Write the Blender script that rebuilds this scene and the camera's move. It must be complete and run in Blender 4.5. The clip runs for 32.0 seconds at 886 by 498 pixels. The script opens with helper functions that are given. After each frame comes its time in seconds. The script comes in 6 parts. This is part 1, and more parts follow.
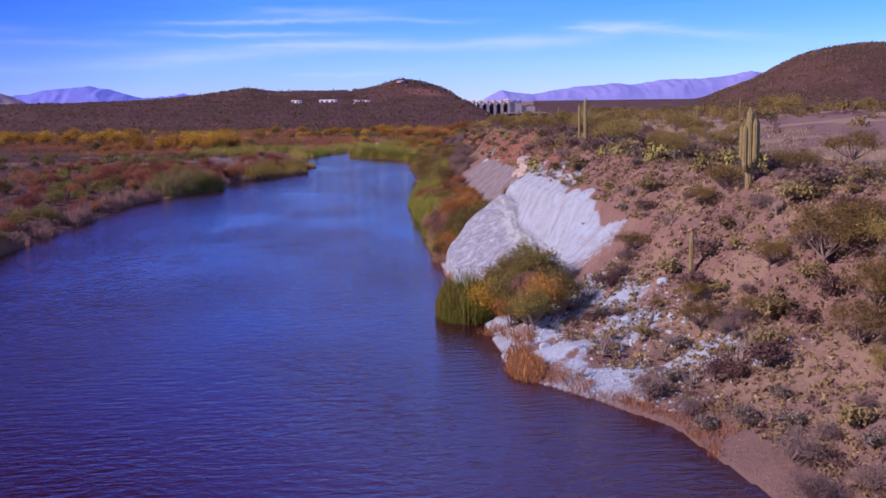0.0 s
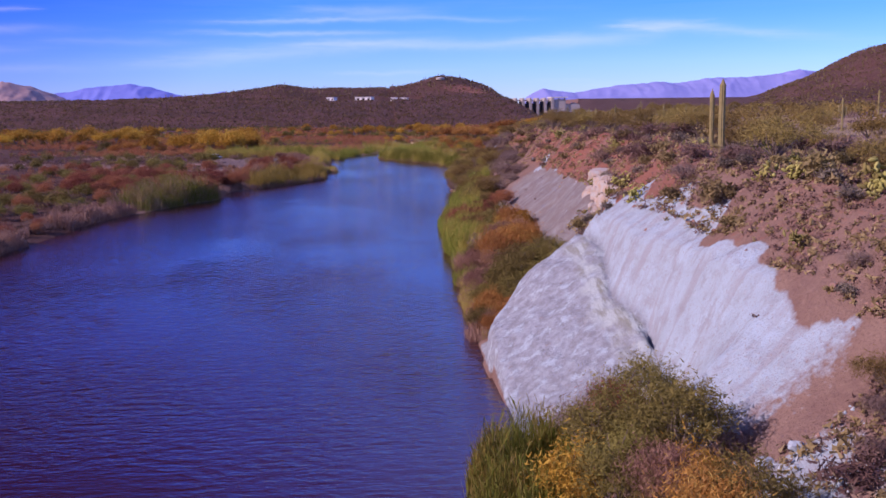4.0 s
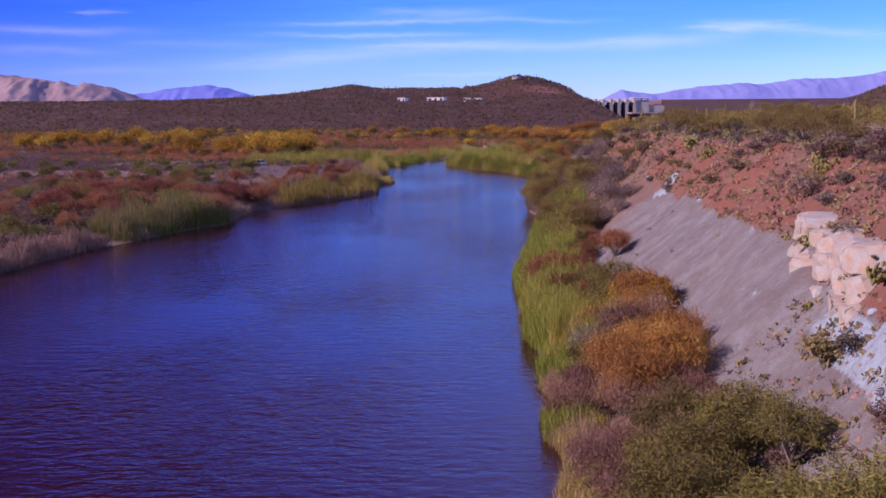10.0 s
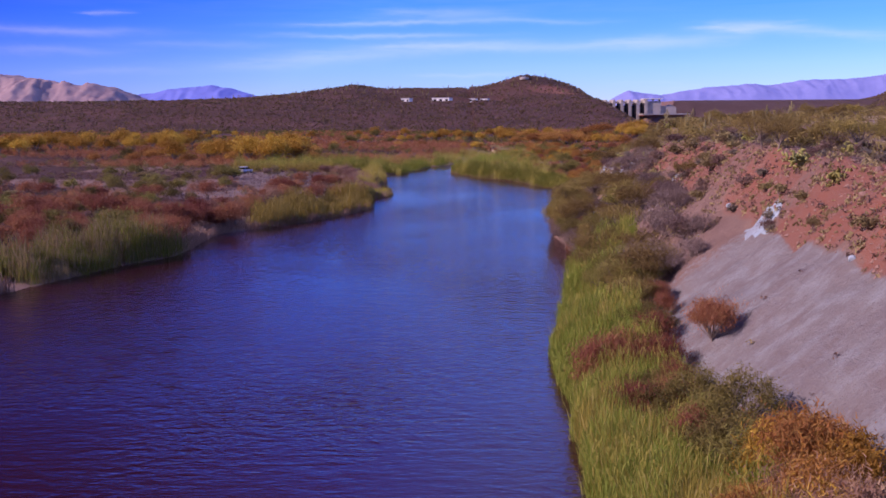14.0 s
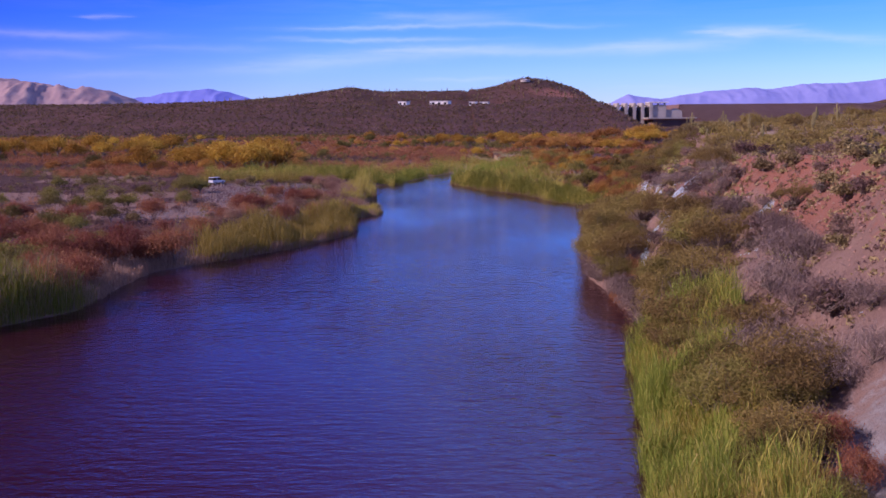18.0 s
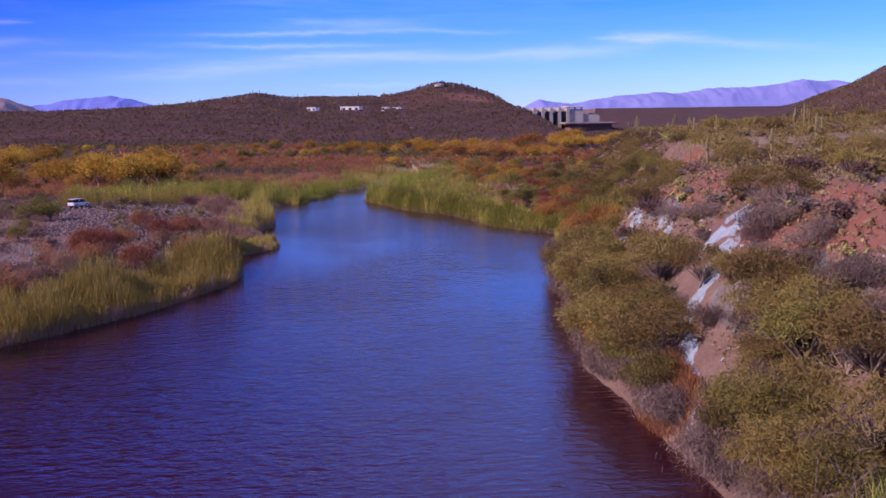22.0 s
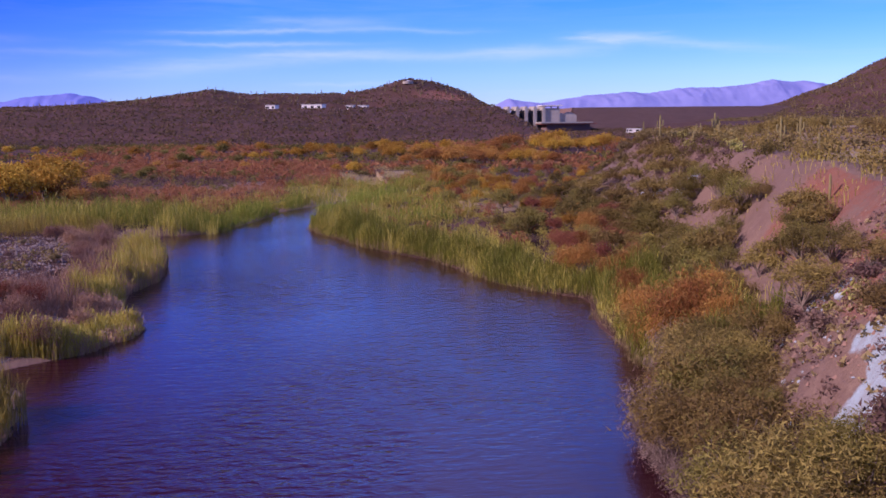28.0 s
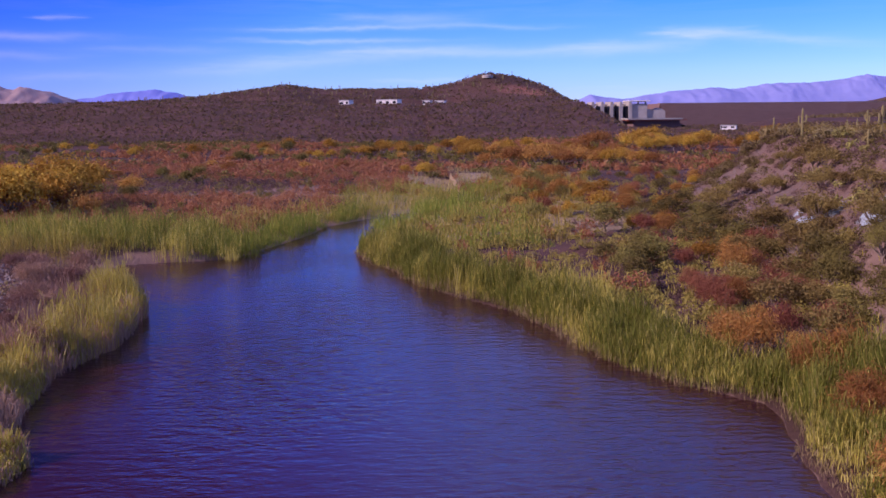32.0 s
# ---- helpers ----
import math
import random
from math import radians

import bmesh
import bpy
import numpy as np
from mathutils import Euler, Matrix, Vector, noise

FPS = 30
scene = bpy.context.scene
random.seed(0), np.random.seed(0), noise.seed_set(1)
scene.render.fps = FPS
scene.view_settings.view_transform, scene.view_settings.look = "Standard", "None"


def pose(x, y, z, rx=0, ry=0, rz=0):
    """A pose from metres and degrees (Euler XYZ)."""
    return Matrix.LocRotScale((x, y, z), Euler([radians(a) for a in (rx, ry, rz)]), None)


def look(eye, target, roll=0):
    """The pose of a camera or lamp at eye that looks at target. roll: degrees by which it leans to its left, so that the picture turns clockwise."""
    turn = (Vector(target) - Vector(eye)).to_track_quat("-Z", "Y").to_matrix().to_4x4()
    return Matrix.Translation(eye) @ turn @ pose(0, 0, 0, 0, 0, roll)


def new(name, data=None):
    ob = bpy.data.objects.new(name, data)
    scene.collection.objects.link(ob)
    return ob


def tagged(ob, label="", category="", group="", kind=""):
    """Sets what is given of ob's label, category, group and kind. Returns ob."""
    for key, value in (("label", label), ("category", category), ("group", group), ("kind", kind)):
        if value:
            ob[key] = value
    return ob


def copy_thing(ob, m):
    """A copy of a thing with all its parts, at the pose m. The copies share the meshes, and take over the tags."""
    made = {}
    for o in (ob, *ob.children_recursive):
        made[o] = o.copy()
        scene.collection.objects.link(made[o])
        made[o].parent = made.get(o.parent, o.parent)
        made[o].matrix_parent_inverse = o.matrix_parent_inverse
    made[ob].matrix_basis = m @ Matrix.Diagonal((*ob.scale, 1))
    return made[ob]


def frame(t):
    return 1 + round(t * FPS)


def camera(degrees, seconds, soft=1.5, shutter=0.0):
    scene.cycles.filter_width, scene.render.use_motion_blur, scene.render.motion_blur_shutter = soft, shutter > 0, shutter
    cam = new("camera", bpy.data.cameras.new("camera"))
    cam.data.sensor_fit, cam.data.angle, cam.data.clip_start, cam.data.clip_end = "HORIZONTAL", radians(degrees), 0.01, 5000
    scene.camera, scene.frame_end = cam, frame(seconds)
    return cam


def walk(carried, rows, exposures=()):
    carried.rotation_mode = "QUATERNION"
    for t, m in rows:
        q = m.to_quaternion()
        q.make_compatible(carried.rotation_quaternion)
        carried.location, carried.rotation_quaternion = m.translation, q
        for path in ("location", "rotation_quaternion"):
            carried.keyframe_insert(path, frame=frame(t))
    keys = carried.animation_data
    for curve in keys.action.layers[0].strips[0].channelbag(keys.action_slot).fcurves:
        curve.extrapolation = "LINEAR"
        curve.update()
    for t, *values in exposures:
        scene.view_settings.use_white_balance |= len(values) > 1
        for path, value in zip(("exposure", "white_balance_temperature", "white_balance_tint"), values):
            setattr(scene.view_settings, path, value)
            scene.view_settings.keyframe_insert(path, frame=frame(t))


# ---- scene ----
# seconds, east, north, height, heading to the left, pitch, roll
PATH = (
    (0, -0.00, -0.00, 19.00, -6.260, -7.822, -0.792),
    (0.5, 0.66, 6.25, 18.95, -6.271, -7.838, -0.793),
    (1, 1.40, 12.60, 18.87, -6.278, -7.834, -0.795),
    (1.5, 2.09, 18.68, 18.86, -6.294, -7.857, -0.822),
    (2, 2.72, 24.44, 18.85, -6.164, -7.860, -0.819),
    (2.5, 3.46, 30.24, 18.79, -5.732, -7.869, -0.770),
    (3, 4.15, 36.22, 18.55, -5.002, -7.871, -0.730),
    (3.5, 4.63, 41.31, 18.46, -4.412, -7.872, -0.673),
    (5.5, 6.30, 59.66, 18.30, -3.053, -7.879, -0.641),
    (6, 6.58, 63.97, 18.26, -2.802, -7.887, -0.617),
    (6.5, 6.96, 68.41, 18.20, -2.522, -7.884, -0.588),
    (7, 7.14, 72.48, 18.16, -2.251, -7.885, -0.517),
    (7.5, 7.47, 76.98, 18.03, -1.897, -7.860, -0.514),
    (8, 7.65, 81.15, 18.06, -1.587, -7.829, -0.488),
    (8.5, 7.85, 85.23, 18.05, -1.115, -7.810, -0.478),
    (9, 8.07, 89.48, 17.93, -0.553, -7.753, -0.484),
    (9.5, 8.20, 93.29, 17.94, -0.118, -7.744, -0.480),
    (10, 8.28, 97.17, 18.01, 0.313, -7.746, -0.495),
    (10.5, 8.47, 101.74, 17.98, 0.656, -7.735, -0.508),
    (11, 8.49, 105.91, 18.01, 0.680, -7.739, -0.488),
    (11.5, 8.52, 110.16, 18.04, 0.672, -7.727, -0.488),
    (12, 8.51, 114.37, 18.15, 0.670, -7.731, -0.480),
    (12.5, 8.41, 118.54, 18.19, 0.637, -7.713, -0.470),
    (13, 8.33, 122.77, 18.25, 0.643, -7.706, -0.444),
    (13.5, 8.22, 126.91, 18.36, 0.635, -7.704, -0.469),
    (14, 8.08, 130.93, 18.41, 0.609, -7.704, -0.420),
    (14.5, 7.96, 135.28, 18.39, 0.624, -7.650, -0.398),
    (16.5, 7.86, 152.17, 18.30, 0.598, -7.577, -0.428),
    (17, 7.82, 157.33, 18.22, 0.582, -7.557, -0.380),
    (17.5, 7.63, 162.26, 18.19, 0.528, -7.509, -0.357),
    (18, 7.60, 167.50, 18.23, 0.505, -7.480, -0.386),
    (18.5, 7.47, 172.44, 18.24, 0.310, -7.428, -0.387),
    (19, 7.39, 177.68, 18.24, 0.112, -7.377, -0.397),
    (19.5, 7.23, 182.71, 18.27, -0.225, -7.350, -0.425),
    (20, 7.20, 188.14, 18.32, -0.966, -7.326, -0.435),
    (20.5, 7.10, 193.22, 18.34, -1.831, -7.285, -0.494),
    (21, 7.14, 198.42, 18.35, -2.678, -7.254, -0.553),
    (21.5, 7.08, 203.48, 18.33, -3.577, -7.212, -0.657),
    (22, 7.19, 208.89, 18.26, -4.491, -7.196, -0.812),
    (22.5, 7.19, 213.95, 18.30, -5.435, -7.186, -0.914),
    (23, 7.35, 219.03, 18.32, -6.253, -7.188, -0.986),
    (23.5, 7.70, 224.30, 18.29, -7.058, -7.205, -1.038),
    (24, 7.92, 229.17, 18.35, -7.350, -7.210, -1.117),
    (24.5, 8.35, 234.21, 18.35, -7.352, -7.207, -1.158),
    (25, 8.84, 239.06, 18.23, -7.340, -7.190, -1.112),
    (25.5, 9.26, 243.48, 18.44, -7.332, -7.203, -1.048),
    (27.5, 11.06, 263.90, 18.63, -6.737, -7.253, -0.687),
    (28, 11.61, 269.08, 18.61, -6.322, -7.266, -0.617),
    (28.5, 12.17, 274.19, 18.64, -5.616, -7.305, -0.643),
    (29, 12.57, 279.13, 18.68, -5.080, -7.335, -0.630),
    (29.5, 13.04, 284.40, 18.59, -4.591, -7.341, -0.589),
    (30, 13.39, 289.16, 18.61, -4.113, -7.347, -0.532),
    (30.5, 13.84, 294.17, 18.51, -3.612, -7.359, -0.508),
    (31, 14.35, 299.12, 18.49, -3.075, -7.414, -0.639),
    (31.5, 14.69, 303.85, 18.50, -2.510, -7.444, -0.608),
    (32, 15.08, 308.76, 18.44, -1.791, -7.433, -0.550),
)


def path_pose(x, y, z, heading, pitch, roll):
    return (Matrix.Translation((x, y, z)) @ Matrix.Rotation(radians(heading), 4, "Z")
            @ Matrix.Rotation(radians(90 + pitch), 4, "X") @ Matrix.Rotation(radians(roll), 4, "Z"))


cam = camera(48.0, 32.0, soft=1.6)
walk(cam, [(row[0], path_pose(*row[1:])) for row in PATH],
     exposures=((0.0, 0.22, 5510, 56), (32.0, 0.22, 5510, 56)))

# ---- sky and sun ----
SUN_ELEV = 31.0
SUN_DIR = Vector((-1.0, -0.30, 0)).normalized()          # horizontal way towards the sun
world = bpy.data.worlds.new("sky")
scene.world = world
world.use_nodes = True
wn, wl = world.node_tree.nodes, world.node_tree.links
bg = wn["Background"]
bg.inputs["Strength"].default_value = 0.10
sky = wn.new("ShaderNodeTexSky")
sky.sky_type, sky.sun_disc = "NISHITA", False
sky.sun_elevation = radians(SUN_ELEV)
sky.sun_rotation = math.atan2(SUN_DIR.x, SUN_DIR.y)
sky.air_density, sky.dust_density, sky.ozone_density = 1.0, 0.0, 4.0
sky.altitude = 600
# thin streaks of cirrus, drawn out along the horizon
geo = wn.new("ShaderNodeTexCoord")
sep = wn.new("ShaderNodeSeparateXYZ")
wl.new(geo.outputs["Generated"], sep.inputs[0])


def wmath(op, a, b=None):
    n = wn.new("ShaderNodeMath")
    n.operation = op
    for i, v in enumerate((a, b)):
        if v is None:
            continue
        if isinstance(v, (int, float)):
            n.inputs[i].default_value = v
        else:
            wl.new(v, n.inputs[i])
    return n.outputs[0]


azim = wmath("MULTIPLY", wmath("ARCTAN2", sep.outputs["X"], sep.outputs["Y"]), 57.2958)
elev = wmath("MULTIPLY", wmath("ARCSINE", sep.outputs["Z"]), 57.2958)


def streaky(across, up, detail, distortion):
    comb = wn.new("ShaderNodeCombineXYZ")
    wl.new(wmath("MULTIPLY", azim, across), comb.inputs[0])
    wl.new(wmath("MULTIPLY", elev, up), comb.inputs[1])
    n = wn.new("ShaderNodeTexNoise")
    n.inputs["Scale"].default_value, n.inputs["Detail"].default_value = 1.0, detail
    n.inputs["Roughness"].default_value, n.inputs["Distortion"].default_value = 0.6, distortion
    wl.new(comb.outputs[0], n.inputs["Vector"])
    return n.outputs["Fac"]


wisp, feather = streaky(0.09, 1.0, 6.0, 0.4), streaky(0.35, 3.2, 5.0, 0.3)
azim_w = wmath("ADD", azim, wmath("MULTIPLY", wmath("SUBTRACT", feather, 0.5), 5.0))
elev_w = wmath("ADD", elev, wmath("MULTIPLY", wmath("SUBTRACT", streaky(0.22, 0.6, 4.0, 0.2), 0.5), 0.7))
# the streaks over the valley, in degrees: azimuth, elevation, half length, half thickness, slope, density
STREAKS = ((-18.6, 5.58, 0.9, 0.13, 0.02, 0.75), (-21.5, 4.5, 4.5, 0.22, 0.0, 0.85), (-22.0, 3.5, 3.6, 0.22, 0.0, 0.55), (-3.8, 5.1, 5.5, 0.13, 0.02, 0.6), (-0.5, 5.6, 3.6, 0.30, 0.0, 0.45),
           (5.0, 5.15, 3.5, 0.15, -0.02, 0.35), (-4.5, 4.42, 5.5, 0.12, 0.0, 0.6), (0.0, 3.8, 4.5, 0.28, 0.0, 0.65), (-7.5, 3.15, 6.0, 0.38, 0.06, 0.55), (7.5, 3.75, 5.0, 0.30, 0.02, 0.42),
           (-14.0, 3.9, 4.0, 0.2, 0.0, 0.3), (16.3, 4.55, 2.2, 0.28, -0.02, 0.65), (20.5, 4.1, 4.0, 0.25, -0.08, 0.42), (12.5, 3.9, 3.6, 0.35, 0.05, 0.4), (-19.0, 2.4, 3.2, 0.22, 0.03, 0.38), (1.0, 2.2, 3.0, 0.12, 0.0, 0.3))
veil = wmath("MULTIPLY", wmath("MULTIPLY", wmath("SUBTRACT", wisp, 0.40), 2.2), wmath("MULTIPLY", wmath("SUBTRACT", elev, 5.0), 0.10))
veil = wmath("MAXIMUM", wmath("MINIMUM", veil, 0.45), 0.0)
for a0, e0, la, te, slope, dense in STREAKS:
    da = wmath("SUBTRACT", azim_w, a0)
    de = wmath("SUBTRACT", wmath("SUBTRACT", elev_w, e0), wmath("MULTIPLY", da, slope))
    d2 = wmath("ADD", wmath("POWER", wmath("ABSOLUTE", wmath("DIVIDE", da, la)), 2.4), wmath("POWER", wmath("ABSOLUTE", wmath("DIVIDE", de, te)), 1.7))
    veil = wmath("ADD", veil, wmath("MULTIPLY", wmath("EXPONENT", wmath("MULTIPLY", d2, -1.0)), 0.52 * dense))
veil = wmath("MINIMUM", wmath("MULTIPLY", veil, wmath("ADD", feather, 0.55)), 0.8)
cloud_mix = wn.new("ShaderNodeMix")
cloud_mix.data_type = "RGBA"
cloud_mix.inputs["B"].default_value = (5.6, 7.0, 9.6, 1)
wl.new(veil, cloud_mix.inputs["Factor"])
sky_hue = wn.new("ShaderNodeHueSaturation")
sky_hue.inputs["Saturation"].default_value = 1.55
wl.new(sky.outputs["Color"], sky_hue.inputs["Color"])
sky_tone = wn.new("ShaderNodeMix")
sky_tone.data_type, sky_tone.blend_type = "RGBA", "MULTIPLY"
sky_tone.inputs["Factor"].default_value = 1.0
sky_tone.inputs["B"].default_value = (0.60, 0.80, 1.25, 1)
wl.new(sky_hue.outputs["Color"], sky_tone.inputs["A"])
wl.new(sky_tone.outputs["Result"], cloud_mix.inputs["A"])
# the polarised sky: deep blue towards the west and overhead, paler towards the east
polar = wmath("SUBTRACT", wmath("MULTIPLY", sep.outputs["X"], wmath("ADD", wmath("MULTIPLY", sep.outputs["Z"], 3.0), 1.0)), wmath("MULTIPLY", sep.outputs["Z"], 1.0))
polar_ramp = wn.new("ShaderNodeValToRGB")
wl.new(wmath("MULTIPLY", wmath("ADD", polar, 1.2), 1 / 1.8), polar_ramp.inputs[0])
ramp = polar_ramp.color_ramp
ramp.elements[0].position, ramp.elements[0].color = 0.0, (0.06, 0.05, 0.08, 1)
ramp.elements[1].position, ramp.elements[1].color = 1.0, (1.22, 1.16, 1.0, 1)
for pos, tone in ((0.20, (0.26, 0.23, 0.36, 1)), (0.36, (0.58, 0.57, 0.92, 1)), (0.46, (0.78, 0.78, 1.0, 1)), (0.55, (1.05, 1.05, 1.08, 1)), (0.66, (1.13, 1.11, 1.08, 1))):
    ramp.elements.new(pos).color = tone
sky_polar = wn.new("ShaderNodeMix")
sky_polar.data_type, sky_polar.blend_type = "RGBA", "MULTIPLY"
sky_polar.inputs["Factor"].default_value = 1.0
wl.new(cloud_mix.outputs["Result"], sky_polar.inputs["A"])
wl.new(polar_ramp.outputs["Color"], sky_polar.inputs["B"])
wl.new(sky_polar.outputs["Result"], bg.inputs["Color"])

sun = new("sun", bpy.data.lights.new("sun", "SUN"))
sun.data.energy, sun.data.angle, sun.data.color = 4.5, radians(0.53), (1.0, 0.86, 0.62)
sun.matrix_world = look(SUN_DIR * 100 * math.cos(radians(SUN_ELEV)) + Vector((0, 0, 100 * math.sin(radians(SUN_ELEV)))), (0, 0, 0))


# ---- materials ----
def node_math(nt, op, a, b=None, clamp=False):
    n = nt.nodes.new("ShaderNodeMath")
    n.operation, n.use_clamp = op, clamp
    for i, v in enumerate((a, b)):
        if v is None:
            continue
        if isinstance(v, (int, float)):
            n.inputs[i].default_value = v
        else:
            nt.links.new(v, n.inputs[i])
    return n.outputs[0]


def node_noise(nt, scale, detail=4.0, rough=0.55, vec=None, stretch=None):
    n = nt.nodes.new("ShaderNodeTexNoise")
    n.inputs["Scale"].default_value, n.inputs["Detail"].default_value, n.inputs["Roughness"].default_value = scale, detail, rough
    tc = nt.nodes.new("ShaderNodeTexCoord").outputs["Object"] if vec is None else vec
    if stretch:
        mp = nt.nodes.new("ShaderNodeMapping")
        mp.inputs["Scale"].default_value = stretch
        nt.links.new(tc, mp.inputs["Vector"])
        tc = mp.outputs[0]
    nt.links.new(tc, n.inputs["Vector"])
    return n.outputs["Fac"]


def node_mix(nt, fac, a, b, blend="MIX"):
    n = nt.nodes.new("ShaderNodeMix")
    n.data_type, n.blend_type = "RGBA", blend
    for key, v in (("Factor", fac), ("A", a), ("B", b)):
        if isinstance(v, (int, float)):
            n.inputs[key].default_value = v
        elif isinstance(v, tuple):
            n.inputs[key].default_value = (*v, 1)
        else:
            nt.links.new(v, n.inputs[key])
    return n.outputs["Result"]


def node_ramp(nt, fac, lo, hi):
    n = nt.nodes.new("ShaderNodeMapRange")
    n.inputs["From Min"].default_value, n.inputs["From Max"].default_value = lo, hi
    nt.links.new(fac, n.inputs["Value"])
    return n.outputs[0]


def material(name):
    m = bpy.data.materials.new(name)
    m.use_nodes = True
    return m, m.node_tree, m.node_tree.nodes["Principled BSDF"]


def bump(nt, bsdf, height, strength, distance):
    b = nt.nodes.new("ShaderNodeBump")
    b.inputs["Strength"].default_value, b.inputs["Distance"].default_value = strength, distance
    nt.links.new(height, b.inputs["Height"])
    nt.links.new(b.outputs[0], bsdf.inputs["Normal"])


def plain(name, col, rough=0.7, metal=0.0, col2=None, scale=3.0, relief=0.0, dist=0.02):
    """A surface of two tones with grain at two scales."""
    m, nt, p = material(name)
    c2 = col2 or tuple(c * 0.72 for c in col)
    big, fine = node_noise(nt, scale), node_noise(nt, scale * 9, 3)
    fac = node_math(nt, "ADD", node_math(nt, "MULTIPLY", big, 0.6), node_math(nt, "MULTIPLY", fine, 0.4))
    nt.links.new(node_mix(nt, node_ramp(nt, fac, 0.3, 0.7), col, c2), p.inputs["Base Color"])
    p.inputs["Roughness"].default_value, p.inputs["Metallic"].default_value = rough, metal
    if relief:
        bump(nt, p, fac, relief, dist)
    return m


def leafy(name, cols, rough=0.75, glow=0.33):
    """Foliage: each leaf cluster takes its own tone between three, and each plant is a little lighter or darker."""
    m, nt, p = material(name)
    isl = nt.nodes.new("ShaderNodeNewGeometry").outputs["Random Per Island"]
    rnd = nt.nodes.new("ShaderNodeObjectInfo").outputs["Random"]
    a = node_mix(nt, node_ramp(nt, isl, 0.0, 0.55), cols[0], cols[1])
    b = node_mix(nt, node_ramp(nt, isl, 0.6, 1.0), a, cols[2])
    v = node_math(nt, "ADD", node_math(nt, "MULTIPLY", rnd, 0.62), 0.62)
    hsv = nt.nodes.new("ShaderNodeHueSaturation")
    nt.links.new(b, hsv.inputs["Color"])
    nt.links.new(v, hsv.inputs["Value"])
    nt.links.new(node_math(nt, "ADD", node_math(nt, "MULTIPLY", rnd, 0.03), 0.485), hsv.inputs["Hue"])
    nt.links.new(hsv.outputs[0], p.inputs["Base Color"])
    p.inputs["Roughness"].default_value = rough
    p.inputs["Specular IOR Level"].default_value = 0.2
    tr = nt.nodes.new("ShaderNodeBsdfTranslucent")
    nt.links.new(hsv.outputs[0], tr.inputs["Color"])
    mx = nt.nodes.new("ShaderNodeMixShader")
    mx.inputs[0].default_value = glow
    nt.links.new(p.outputs[0], mx.inputs[1])
    nt.links.new(tr.outputs[0], mx.inputs[2])
    nt.links.new(mx.outputs[0], nt.nodes["Material Output"].inputs["Surface"])
    return m


